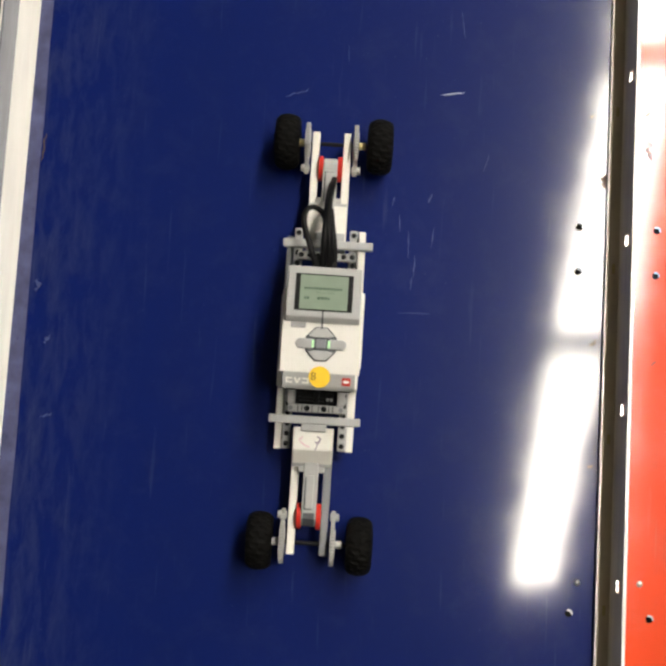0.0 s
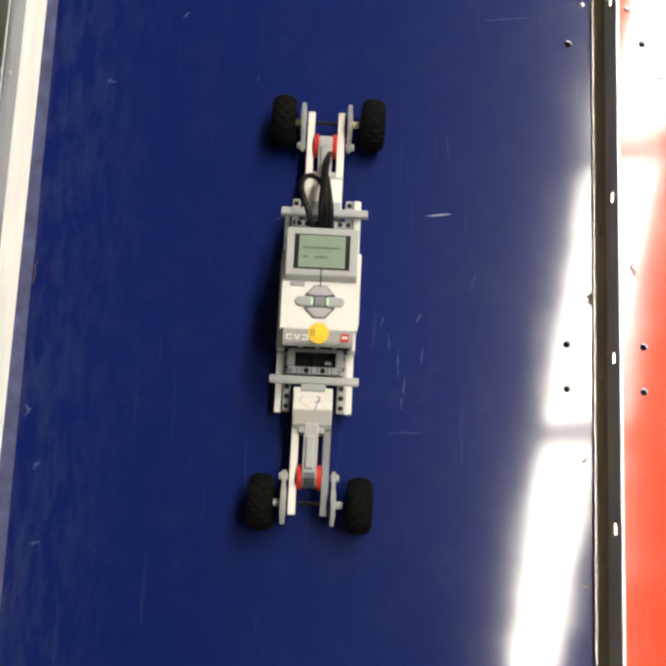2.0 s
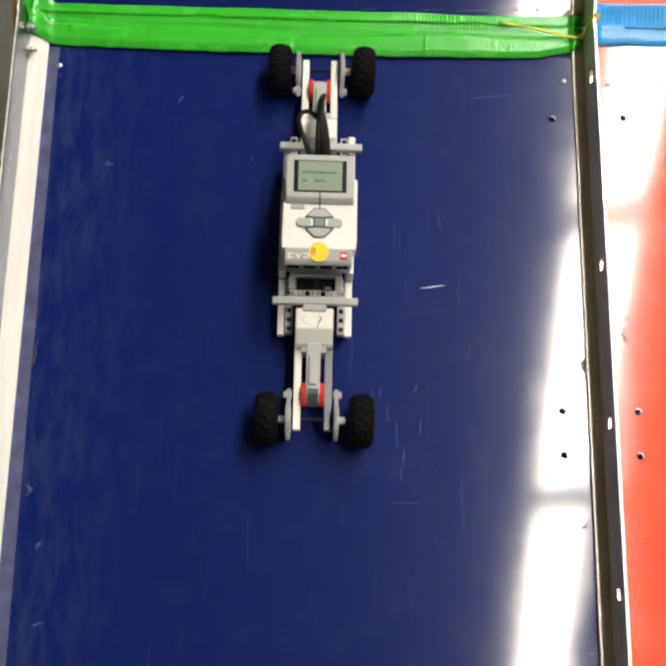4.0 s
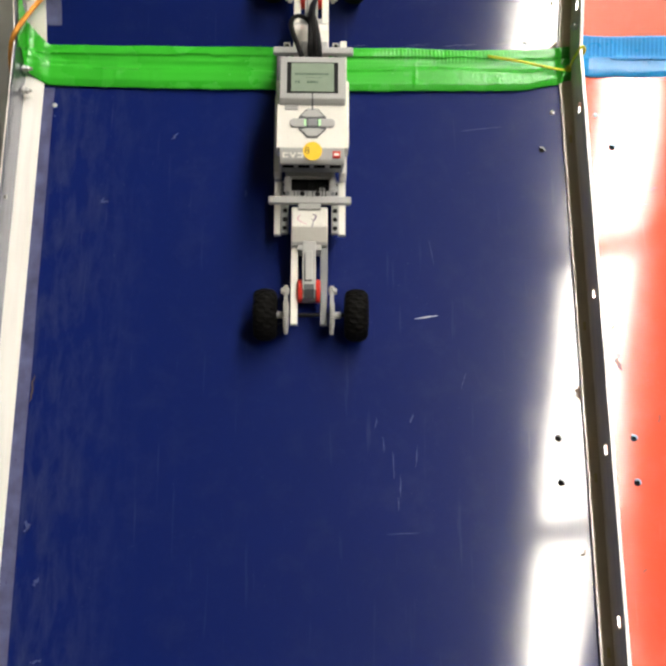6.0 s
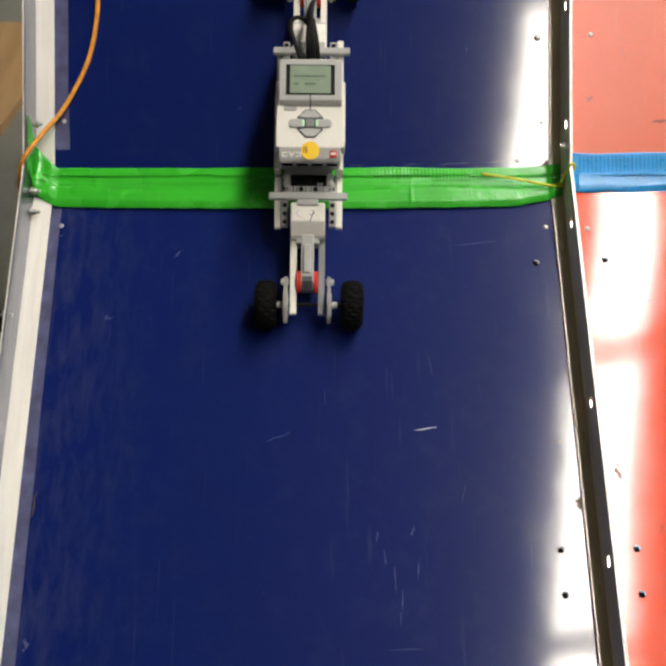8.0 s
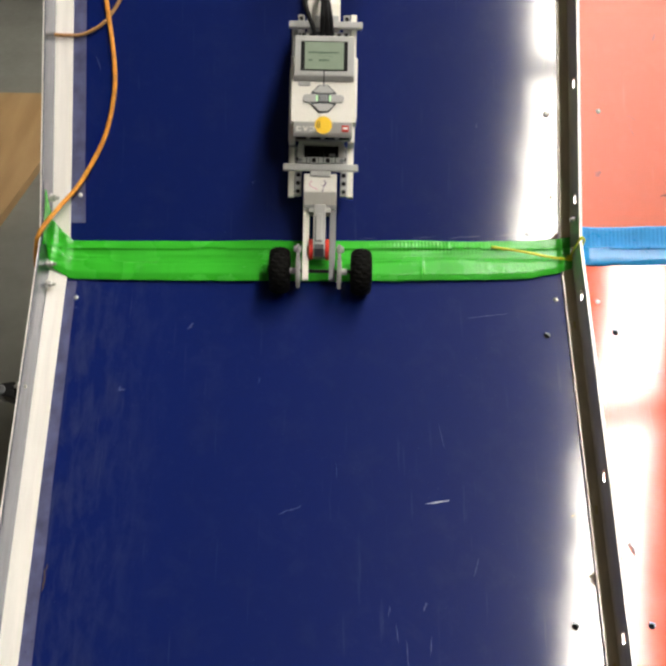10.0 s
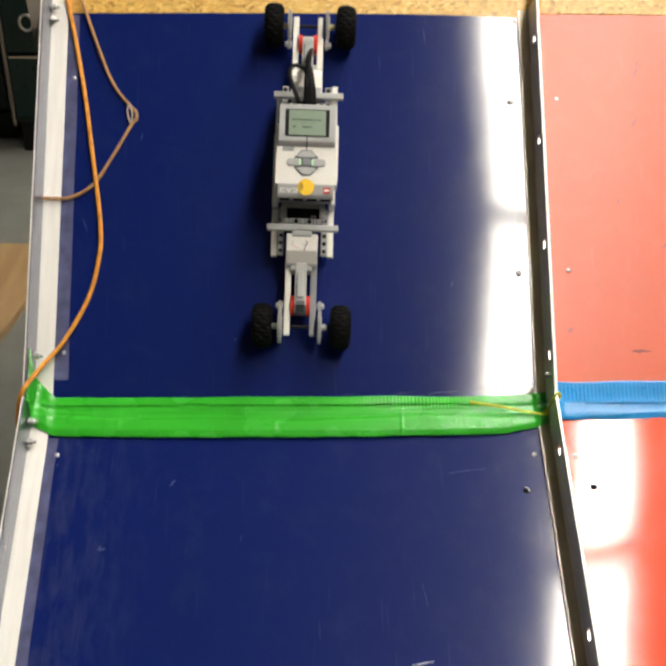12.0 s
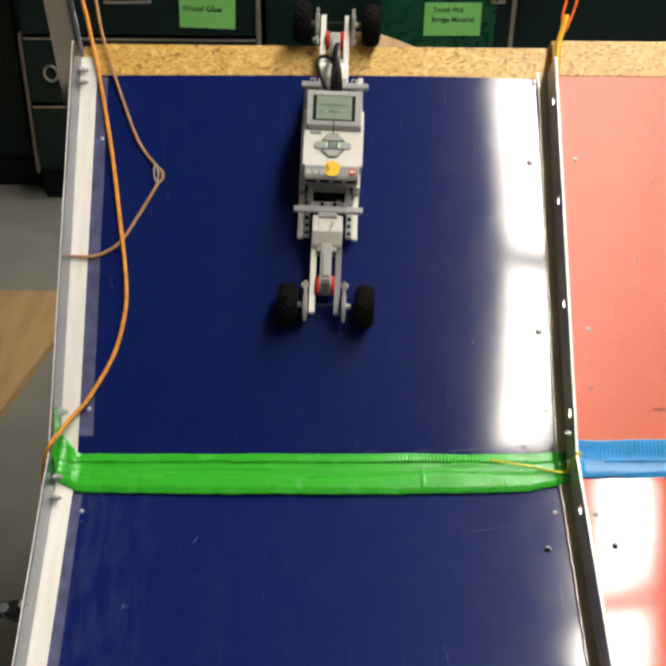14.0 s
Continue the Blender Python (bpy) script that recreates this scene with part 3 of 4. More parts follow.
def wheel_mesh(name, parent, m):
    """A balloon tyre with chunky tread on a grey rim; turns about x."""
    bm = bmesh.new()
    add_tube(bm, 0.0155, 0.017, ALONG_X, 28, 0.001)
    add_tube(bm, 0.005, 0.022, ALONG_X, 16)
    for k in range(6):
        add_tube(bm, 0.0022, 0.0185, Matrix.Rotation(k * math.pi / 3, 4, "X") @ Matrix.Translation((0, 0.010, 0)) @ ALONG_X, 10)
    rim = part(name, bm, MID_GREY, parent, "", m)
    bm = bmesh.new()
    profile = [(-0.0086, 0.0150, 0), (-0.0114, 0.0168, 0), (-0.0126, 0.0192, 0), (-0.0123, 0.0217, 1), (-0.0108, 0.0242, 2), (-0.0080, 0.0262, 2), (-0.0046, 0.0273, 3), (-0.0012, 0.0277, 3),
               (0.0012, 0.0277, 4), (0.0046, 0.0273, 4), (0.0080, 0.0262, 5), (0.0108, 0.0242, 5), (0.0123, 0.0217, 6), (0.0126, 0.0192, 0), (0.0114, 0.0168, 0), (0.0086, 0.0150, 0)]
    shift = (0, 0, 1, 3, 0, 2, 3)
    n = 96
    rings = []
    for k in range(n):
        a = 2 * math.pi * k / n
        ring = []
        for x, r, row in profile:
            lug = row and (k + shift[row]) % 6 < 4
            q = r + (0.0007 if lug else -0.0005 if row else 0.0)
            ring.append(bm.verts.new((x, q * math.cos(a), q * math.sin(a))))
        rings.append(ring)
    for k in range(n):
        a, b = rings[k], rings[(k + 1) % n]
        for j in range(len(profile) - 1):
            bm.faces.new((a[j], a[j + 1], b[j + 1], b[j]))
        bm.faces.new((a[-1], a[0], b[0], b[-1]))
    bmesh.ops.recalc_face_normals(bm, faces=bm.faces[:])
    part("tyre", bm, RUBBER, rim, "black rubber balloon tyre with chunky tread")
    return rim


def gear_mesh(name, parent, m, radius=0.0208, teeth=40):
    bm = bmesh.new()
    outline = []
    for k in range(teeth):
        for d, r in ((-0.30, radius - 0.0020), (-0.12, radius), (0.12, radius), (0.30, radius - 0.0020)):
            a = 2 * math.pi * (k + d) / teeth
            outline.append((r * math.cos(a), r * math.sin(a)))
    g = prism(outline, -0.0020, 0.0020)
    add_tube(g, radius * 0.65, 0.0058, ALONG_X, 24)
    return part(name, g, GREY, parent, "", m)


def drive_unit(robot, y, way, light_beam, bushes):
    """Motor, beams, gears, axle and two wheels at one end; way: 1 where the end points up the ramp."""
    cx = -0.0022
    s = way
    for side, stuff in ((-1, WHITE), (1, WHITE if light_beam else MID_GREY)):
        x = cx + side * 0.016
        b0, b1 = sorted((y + s * 0.0115, y - s * 0.098))
        beam("long_beam", robot, x - 0.0038, x + 0.0038, b0, b1, -0.0042, 0.0042, stuff)
    # motor: red hubs on the neck, grey neck, white body
    neck = [(-0.004, -0.012), (-0.0045, 0.006), (-0.012, 0.0155), (-0.030, 0.0165), (-0.066, 0.0165), (-0.070, -0.012)]
    motor = part("motor_neck", prism([(y + s * (a - 0.012), b) for a, b in neck], cx - 0.0072, cx + 0.0072, 0.0012), GREY, robot, "light grey motor neck")
    part("catch", box(cx - 0.004, cx + 0.0035, *sorted((y - s * 0.034, y - s * 0.066)), 0.0163, 0.0192, 0.0008), GREY, motor)
    part("groove", box(cx - 0.0052, cx - 0.0041, *sorted((y - s * 0.034, y - s * 0.064)), 0.0160, 0.0169), DARK_GREY, motor)
    part("nose_cap", prism([(y + s * (a - 0.012), b) for a, b in ((-0.0042, -0.006), (-0.0046, 0.0064), (-0.0125, 0.0162), (-0.018, 0.0165), (-0.018, -0.006))],
                           cx - 0.0056, cx + 0.0056, 0.0004), DARK_GREY if s < 0 else GREY, motor)
    for side in (-1, 1):
        bm = bmesh.new()
        add_tube(bm, 0.0126, 0.0048, Matrix.Translation((cx + side * 0.0096, y - s * 0.026, 0.001)) @ ALONG_X, 28, 0.0008)
        part("motor_hub", bm, RED_ABS, motor, "red motor output hub")
    end = 0.005 * s - 0.072
    body = [(end, -0.014), (end, 0.0145), (end - 0.0135, 0.0275), (-0.112, 0.0285), (-0.112, -0.014)]
    case = part("motor_case", prism([(y + s * a, b) for a, b in body], cx - 0.0195, cx + 0.0195, 0.0016), WHITE, robot, "white motor case")
    part("case_lip", prism([(y + s * a, b) for a, b in ((end + 0.0030, -0.012), (end + 0.0030, 0.0120), (end - 0.0005, 0.0145), (end - 0.0005, -0.012))], cx - 0.0188, cx + 0.0188, 0.0006), GREY, case)
    part("shoulder", box(cx - 0.0130, cx + 0.0130, *sorted((y + s * (end + 0.0085), y + s * (end + 0.002))), -0.010, 0.0125, 0.0012), GREY, motor)
    part("groove", box(cx - 0.0052, cx + 0.0030, *sorted((y - s * 0.0345, y - s * 0.0330)), 0.0160, 0.0169), DARK_GREY, motor)
    # axle, bushes, gears and wheels
    bm = bmesh.new()
    add_tube(bm, 0.0022, 2 * GAUGE - 0.010, Matrix.Translation((0, y, 0)) @ ALONG_X, 10)
    part("axle", bm, BLACK, robot)
    turning = []
    reach = GAUGE + (0.0 if s > 0 else 0.0016)
    for side in (-1, 1):
        turning.append((wheel_mesh("wheel", robot, pose(side * reach, y, 0)), (side * reach, y, 0)))
        gx = cx + side * 0.0245
        turning.append((gear_mesh("gear", robot, pose(gx, y, 0)), (gx, y, 0)))
        small = gear_mesh("small_gear", robot, pose(gx, y - s * 0.0262, 0.001), 0.0062, 12)
        bm = bmesh.new()
        add_tube(bm, 0.0037, 0.0065, Matrix.Translation((gx + side * 0.0065, y, 0)) @ ALONG_X, 14, 0.0006)
        part("bush", bm, bushes, robot)
        bm = bmesh.new()
        add_tube(bm, 0.0036, 0.009, Matrix.Translation((gx + side * 0.001, y - s * 0.0262, 0.001)) @ ALONG_X, 12, 0.0006)
        part("pin", bm, GREY, robot)
    return turning


def control_brick(robot):
    """The control brick: white case, grey head with a screen, key cross, and a grey foot with lettering."""
    x, y0, y1 = 0.0, 0.1465, 0.2605
    case = part("brick_case", box(x - 0.0345, x + 0.0345, y0 + 0.004, y1 - 0.004, 0.0300, 0.0655, 0.0020), WHITE, robot, "white case of the control brick")
    part("side_panel", box(x - 0.0385, x - 0.0335, 0.168, 0.240, 0.030, 0.0660, 0.0016), WHITE, case)
    part("side_panel", box(x + 0.0335, x + 0.0385, 0.168, 0.240, 0.030, 0.0660, 0.0016), WHITE, case)
    top = part("brick_top", prism([(0.1615, 0.064), (0.1615, 0.0702), (0.2140, 0.0722), (0.2140, 0.064)], x - 0.0372, x + 0.0372, 0.0009), WHITE, case)
    # foot band
    foot = part("foot_band", prism([(y0 + 0.0005, 0.052), (y0, 0.0640), (y0 + 0.003, 0.0668), (0.1618, 0.0703), (0.1618, 0.052)], x - 0.0338, x + 0.0338, 0.0008), GREY, case, "grey foot band with lettering")
    # three pale block shapes in place of the maker's mark
    for k, outline in enumerate(([(-0.0032, -0.0026), (0.0030, -0.0026), (0.0030, -0.0012), (-0.0014, -0.0012), (-0.0014, 0.0012), (0.0030, 0.0012), (0.0030, 0.0026), (-0.0032, 0.0026)],
                                 [(-0.0034, 0.0026), (-0.0008, -0.0026), (0.0008, -0.0026), (0.0034, 0.0026), (0.0016, 0.0026), (0.0, -0.0006), (-0.0016, 0.0026)],
                                 [(-0.0030, -0.0026), (0.0032, -0.0026), (0.0032, 0.0026), (-0.0030, 0.0026), (-0.0030, 0.0012), (0.0014, 0.0012), (0.0014, -0.0012), (-0.0030, -0.0012)])):
        part("pale_mark", plate(outline, -0.0002, 0.0004), WHITE, foot, "", pose(x - 0.0275 + k * 0.0076, 0.1540, 0.0690, 13))
    part("badge", box(x + 0.0215, x + 0.0295, 0.1512, 0.1585, 0.0672, 0.0699, 0.0003), RED_ABS, foot, "small red badge")
    part("badge_bar", box(x + 0.0228, x + 0.0282, 0.1536, 0.1561, 0.0690, 0.0703), WHITE, foot)
    for k in range(4):
        part("socket", box(x - 0.0310 + k * 0.0165, x - 0.0190 + k * 0.0165, y0 - 0.0006, y0 + 0.003, 0.0540, 0.0602), VOID, foot)
    part("lower_face", box(x - 0.0325, x + 0.0325, y0 + 0.0030, y0 + 0.009, 0.031, 0.0525, 0.0008), MID_GREY, case)
    # head with the screen
    head = part("screen_head", prism([(0.2085, 0.066), (0.2085, 0.0745), (0.2125, 0.0800), (0.2590, 0.0812), (0.2600, 0.078), (0.2600, 0.062)], x - 0.0345, x + 0.0345, 0.0014), GREY, case, "light grey head with a screen")
    part("screen_frame", box(x - 0.0268, x + 0.0268, 0.2185, 0.2528, 0.0797, 0.0815, 0.0004), BLACK, head, "black screen surround")
    lcd = part("screen", box(x - 0.0222, x + 0.0222, 0.2195, 0.2514, 0.0800, 0.0819), LCD, head, "grey-green display with dark writing lines")
    rnd = random.Random(4)
    for row, (y, a, b) in enumerate(((0.2390, -0.0185, 0.0165), (0.2300, -0.0180, -0.0135), (0.2300, -0.0060, 0.0055))):
        p = a
        while p < b:
            w = rnd.uniform(0.0012, 0.0030)
            part("writing", box(x + p, x + min(p + w, b), y - 0.0012, y + 0.0012, 0.0815, 0.08205), LCD_INK, lcd)
            p += w + 0.0007
    part("writing", box(x - 0.007, x + 0.010, 0.2350, 0.2353, 0.0815, 0.08205), LCD_INK, lcd)
    # key cross
    part("key_line", box(x - 0.0008, x + 0.0008, 0.2025, 0.2095, 0.0715, 0.0738), DARK_GREY, case)
    part("key_line", prism([(0.2080, 0.0730), (0.2080, 0.0748), (0.2122, 0.0804), (0.2186, 0.0808), (0.2186, 0.0780)], x - 0.0008, x + 0.0008), DARK_GREY, head)
    part("head_tab", box(x - 0.0290, x - 0.0150, 0.2030, 0.2105, 0.0700, 0.0732, 0.001), GREY, case)
    cy = 0.1885
    part("key_surround", plate([(x + 0.0153 * a, cy + 0.0153 * b) for a, b in ((-0.36, 1.05), (0.36, 1.05), (0.95, 0.42), (0.95, -0.42), (0.36, -1.05), (-0.36, -1.05), (-0.95, -0.42), (-0.95, 0.42))],
                               0.0700, 0.0724), DARK_GREY, case)
    for a in (-1, 1):
        part("arrow_key", plate([(x - 0.0048, cy + a * 0.0152), (x + 0.0048, cy + a * 0.0152), (x + 0.0120, cy + a * 0.0074), (x + 0.0062, cy + a * 0.0062), (x - 0.0062, cy + a * 0.0062), (x - 0.0120, cy + a * 0.0074)],
                                0.0710, 0.0736, 0.0004), GREY, case)
        bm = box(x + a * 0.0135 - 0.0063, x + a * 0.0135 + 0.0063, cy - 0.0047, cy + 0.0047, 0.0705, 0.0738, 0.0008)
        add_tube(bm, 0.0047, 0.0033, Matrix.Translation((x + a * 0.0190, cy, 0.07215)), 20, 0.0006)
        part("side_key", bm, GREY, case)
        part("key_light", box(x + a * 0.0074 - 0.0012, x + a * 0.0074 + 0.0012, cy - 0.0036, cy + 0.0036, 0.0715, 0.0742, 0.0003), LED, case, "small green key light")
    part("centre_key", box(x - 0.0046, x + 0.0046, cy - 0.0042, cy + 0.0042, 0.0705, 0.0742, 0.0007), MID_GREY, case, "dark grey centre key")
    # round sticker
    bm = bmesh.new()
    add_tube(bm, 0.0100, 0.0004, pose(x + 0.0005, 0.1580, 0.0706, 6), 32)
    dot = part("round_sticker", bm, STICKER, case, "round yellow sticker with a handwritten mark")
    letters("8", 0.0105, pose(x - 0.0052, 0.1580, 0.0710, 6), PEN_BROWN, dot, "pen_mark")
    return case


def cables(robot):
    for pts in (((0.0035, 0.262, 0.052), (0.0022, 0.280, 0.066), (0.0000, 0.305, 0.072), (0.0000, 0.325, 0.064), (0.0015, 0.345, 0.045), (0.0028, 0.361, 0.018)),
                ((-0.0030, 0.262, 0.052), (-0.0030, 0.282, 0.068), (-0.0025, 0.308, 0.070), (-0.0018, 0.330, 0.056), (0.0000, 0.348, 0.036), (0.0010, 0.357, 0.016)),
                ((0.0075, 0.262, 0.050), (0.0068, 0.282, 0.060), (0.0035, 0.304, 0.062), (0.0012, 0.322, 0.050)),
                ((-0.0085, 0.262, 0.052), (-0.0150, 0.280, 0.060), (-0.0220, 0.300, 0.058), (-0.0238, 0.312, 0.054), (-0.0212, 0.320, 0.052), (-0.0150, 0.3225, 0.052), (-0.0070, 0.318, 0.054), (-0.0015, 0.308, 0.058))):
        smooth(part("cable", cord(pts, 0.0029, 10, 0.62), BLACK, robot, "black flat cable"))
    for x in (-0.0085, 0.0, 0.0060):
        part("plug", box(x - 0.0045, x + 0.0045, 0.2625, 0.274, 0.046, 0.0560, 0.0010), BLACK, robot)


def chassis(robot):
    # outer white beams beside and under the brick
    beam("side_beam", robot, -0.0410, -0.0335, 0.0900, 0.262, -0.0080, 0.0000, WHITE)
    beam("side_beam", robot, 0.0295, 0.0370, 0.0900, 0.306, -0.0080, 0.0000, WHITE)
    beam("side_beam", robot, -0.0405, -0.0330, 0.150, 0.302, 0.0010, 0.0085, MID_GREY)
    beam("side_beam", robot, 0.0300, 0.0372, 0.1500, 0.306, 0.0010, 0.0290, WHITE)
    beam("side_beam", robot, -0.0410, -0.0337, 0.1500, 0.240, 0.0090, 0.0290, WHITE)
    for x in (-0.0290, 0.0255):
        beam("inner_beam", robot, x - 0.0038, x + 0.0038, 0.0905, 0.1500, -0.0030, 0.0060, GREY, 6)
        beam("inner_beam", robot, x - 0.0038, x + 0.0038, 0.268, 0.3085, 0.0010, 0.0200, GREY, 4)
    # rectangular frames before and behind the brick
    bar = beam("frame_beam", robot, -0.0290, 0.0255, 0.1265, 0.1343, 0.0105, 0.0185, GREY)
    for x in (-0.0102, 0.0062):
        bm = bmesh.new()
        add_tube(bm, 0.0029, 0.0012, Matrix.Translation((x, 0.1304, 0.0183)), 16)
        part("pin_hole", bm, BLACK, bar)
    for x in (-0.0190, -0.0150, -0.0052, 0.0010, 0.0112, 0.0150):
        part("slit", box(x - 0.0004, x + 0.0004, 0.1274, 0.1334, 0.0180, 0.01875), BLACK, bar)
    for x in (-0.0262, 0.0228):
        bm = bmesh.new()
        add_tube(bm, 0.0024, 0.0016, Matrix.Translation((x, 0.1304, 0.0186)), 14)
        part("grey_pin", bm, MID_GREY, bar)
    for x in (-0.0262, 0.0227):
        beam("frame_beam", robot, x - 0.0040, x + 0.0040, 0.1345, 0.1500, 0.0105, 0.0185, GREY)
    beam("frame_beam", robot, -0.0290, 0.0255, 0.1500, 0.1575, 0.0085, 0.0165, GREY, 0, "", True)
    beam("frame_beam", robot, -0.0290, 0.0290, 0.2760, 0.2838, 0.0205, 0.0285, GREY, 7, "", True)
    beam("cross_beam", robot, -0.0461, 0.0420, 0.1150, 0.1228, 0.0245, 0.0322, GREY, 0, "long light grey cross beam")
    beam("cross_beam", robot, -0.0433, 0.0442, 0.2860, 0.2938, 0.0300, 0.0378, GREY, 0, "long light grey cross beam")
    part("clip", box(-0.0145, 0.0100, 0.1082, 0.1152, 0.0235, 0.0312, 0.001), GREY, robot)
    part("clip", box(-0.0130, 0.0160, 0.2935, 0.3020, 0.0285, 0.0345, 0.001), GREY, robot)
    part("belly_fill", box(-0.0290, 0.0255, 0.1580, 0.268, -0.0040, 0.0290, 0.001), DARK_GREY, robot)
    # added plate: stands in for the darkness seen through the rear frame
    part("belly_fill", box(-0.0250, 0.0215, 0.1270, 0.1578, -0.0072, -0.0040, 0.0006), BLACK, robot, "added black plate for the shade inside the rear frame")
    # dark connectors inside the rear frame
    for x0, x1, y0, y1, z0, z1 in ((-0.0040, 0.0010, 0.1330, 0.1490, -0.002, 0.0080), (-0.0200, 0.0160, 0.1385, 0.1425, -0.0060, 0.0010), (0.0070, 0.0150, 0.1345, 0.1470, -0.004, 0.0050)):
        part("black_connector", box(x0, x1, y0, y1, z0, z1, 0.0008), BLACK, robot)
    for x in (0.0095, 0.0130):
        bm = bmesh.new()
        add_tube(bm, 0.0016, 0.003, pose(x, 0.1405, 0.0055), 10)
        part("grey_pin", bm, GREY, robot)
    # pen marks on the rear motor case
    for pts, ink in ((((0.0015, 0.1035), (0.0050, 0.1015), (0.0030, 0.0975), (-0.0005, 0.0985)), INK), (((0.0040, 0.1010), (0.0020, 0.0955), (0.0005, 0.0900)), INK),
                     (((-0.0120, 0.1030), (-0.0150, 0.0990), (-0.0100, 0.0950), (-0.0050, 0.0930)), PINK_INK)):
        part("pen_mark", cord([(x, y, 0.0283 - (0.112 - y) * 0.054) for x, y in pts], 0.00055, 6), ink, robot)


robot = thing("toy_robot", Matrix.Identity(4), "white and grey plastic brick-built robot car with four black tyres", "robot")
turning = drive_unit(robot, 0.0, -1, False, GREY) + drive_unit(robot, AXLES, 1, True, TAN_ABS)
chassis(robot)
control_brick(robot)
cables(robot)


# ---- tapes, ropes and ties on the ramp ----
def on_low(x, y, z):
    return LOW @ Vector((x, y, z))


def on_up(x, y, z):
    return UP @ Vector((x, y, z))


def tape_strip(name, path, y_low, v_up, material, label, seed, cross_wrinkle=0.0, flare=None, crinkle=0.0):
    """A wrinkled strip of tape over the bend; path: (x, height) from end to end; it lies on both sections."""
    creases = (-0.412, -0.262, -0.105, -0.455)
    folds = ((-0.016, 0.0016, 0.0036), (-0.008, 0.0018, 0.0044), (0.002, 0.0018, 0.0013))
    bm = bmesh.new()
    line = []
    for (x0, h0), (x1, h1) in zip(path, path[1:]):
        n = max(2, int((abs(x1 - x0) + abs(h1 - h0)) / (0.0011 if (cross_wrinkle and x0 < 0.3) or (crinkle and x0 > -0.2) else 0.0030)))
        line += [(x0 + (x1 - x0) * k / n, h0 + (h1 - h0) * k / n) for k in range(n)]
    line.append(path[-1])
    n = 30
    rows = []
    for x, h in line:
        f0, f1 = (0.0, 0.0) if flare is None else flare(x, h)
        wob = 0.0012 * noise.noise((x * 40, seed, 0))
        lo = y_low + f0 + wob + 0.0015 * noise.noise((x * 9, seed, 3))
        hi = v_up + f1 + 0.0018 * noise.noise((x * 12, seed, 7))
        row = []
        for k in range(n + 1):
            f = k / n
            s = (lo - SEAM) + (hi - (lo - SEAM)) * f
            edge = min(1.0, min(f, 1 - f) * 7)
            step = 0.45 + 0.10 * noise.noise((x * 6, seed, 11)) + 0.10 * noise.noise((x * 2, seed, 12))
            loose = 0.15 if f < step else 1.0
            z = 0.0022 + h + edge * (loose * (0.0010 * max(0, noise.noise((x * 9, s * 80, seed))) + 0.0020 * max(0, noise.noise((x * 4, s * 120, seed + 5))))
                                     + cross_wrinkle * (0.5 + 0.5 * math.sin(x * 1257 + 4 * noise.noise((x * 20, seed, 1)))) * max(0.0, min(1.0, (f - 0.45) * 8)))
            for c in creases:
                z += edge * 0.0011 * math.exp(-((x - c - 0.003 * f) / 0.0013) ** 2) * (1.0 if f < step else 0.3)
            z += edge * 0.0042 / (1 + math.exp((f - step) * 80))
            if crinkle:
                z += min(1.0, (1 - f) * 14) * 0.0008 * max(0.0, 1 - abs(x + 0.07) / 0.10) * max(0.0, min(1.0, (f - 0.66) * 9)) * (1 + math.sin(x * 1400 + 3 * noise.noise((x * 30, seed, 1))))
                z += edge * crinkle * max(0.0, min(1.0, (x + 0.10) / 0.12)) * abs(noise.noise((x * 420, s * 300 + x * 120, seed))) * (1.0 if f < step else 0.15)
            for c, wide, tall in folds:
                z += edge * tall * math.exp(-((s - c - 0.006 * noise.noise((x * 7, c * 90, seed))) / wide) ** 2) * max(0.0, 0.4 + 1.2 * noise.noise((x * 4, c * 50, seed + 2)))
            fill = 0.0035 * max(0.0, 1 - abs(s) / 0.014) ** 2
            p = on_low(x, SEAM + s, z + fill) if s < 0 else on_up(x, s, z + fill)
            q = on_low(x, SEAM + s, z + fill - 0.0005) if s < 0 else on_up(x, s, z + fill - 0.0005)
            row.append((bm.verts.new(p), bm.verts.new(q)))
        rows.append(row)
    for a, b in zip(rows, rows[1:]):
        for k in range(n):
            bm.faces.new((a[k][0], b[k][0], b[k + 1][0], a[k + 1][0]))
            bm.faces.new((a[k][1], a[k + 1][1], b[k + 1][1], b[k][1]))
        bm.faces.new((a[0][0], a[0][1], b[0][1], b[0][0]))
        bm.faces.new((a[n][0], b[n][0], b[n][1], a[n][1]))
    bmesh.ops.recalc_face_normals(bm, faces=bm.faces[:])
    ob = part(name, bm, material)
    smooth(ob)
    return tagged(ob, label, "tape")


def green_flare(x, h):
    if x < -0.535:
        f = min(1.0, (-0.535 - x) / 0.022)
        g = min(1.0, max(0.0, (h - 0.004) / 0.03))
        return 0.012 * f + 0.02 * g, 0.022 * f + 0.035 * g
    if x > 0.03:
        return 0.010 * (x - 0.03) / 0.045, 0.004 * (x - 0.03) / 0.045
    return -0.0036 * math.sin(math.pi * (x + 0.535) / 0.565) ** 0.7 if -0.535 < x < 0.03 else 0.0, 0.0


tape_strip("green_tape", [(-0.5600, 0.040), (-0.5590, 0.006), (-0.552, 0.0035), (-0.543, 0.0032), (-0.532, 0.0004), (-0.16, 0.0003), (0.064, 0.0002), (0.0685, 0.0040), (0.0800, 0.0045)],
           0.3745, 0.0115, GREEN_TAPE, "shiny wrinkled bright green tape strip across the blue ramp's seam", 2.0, 0.0, green_flare, 0.0014)
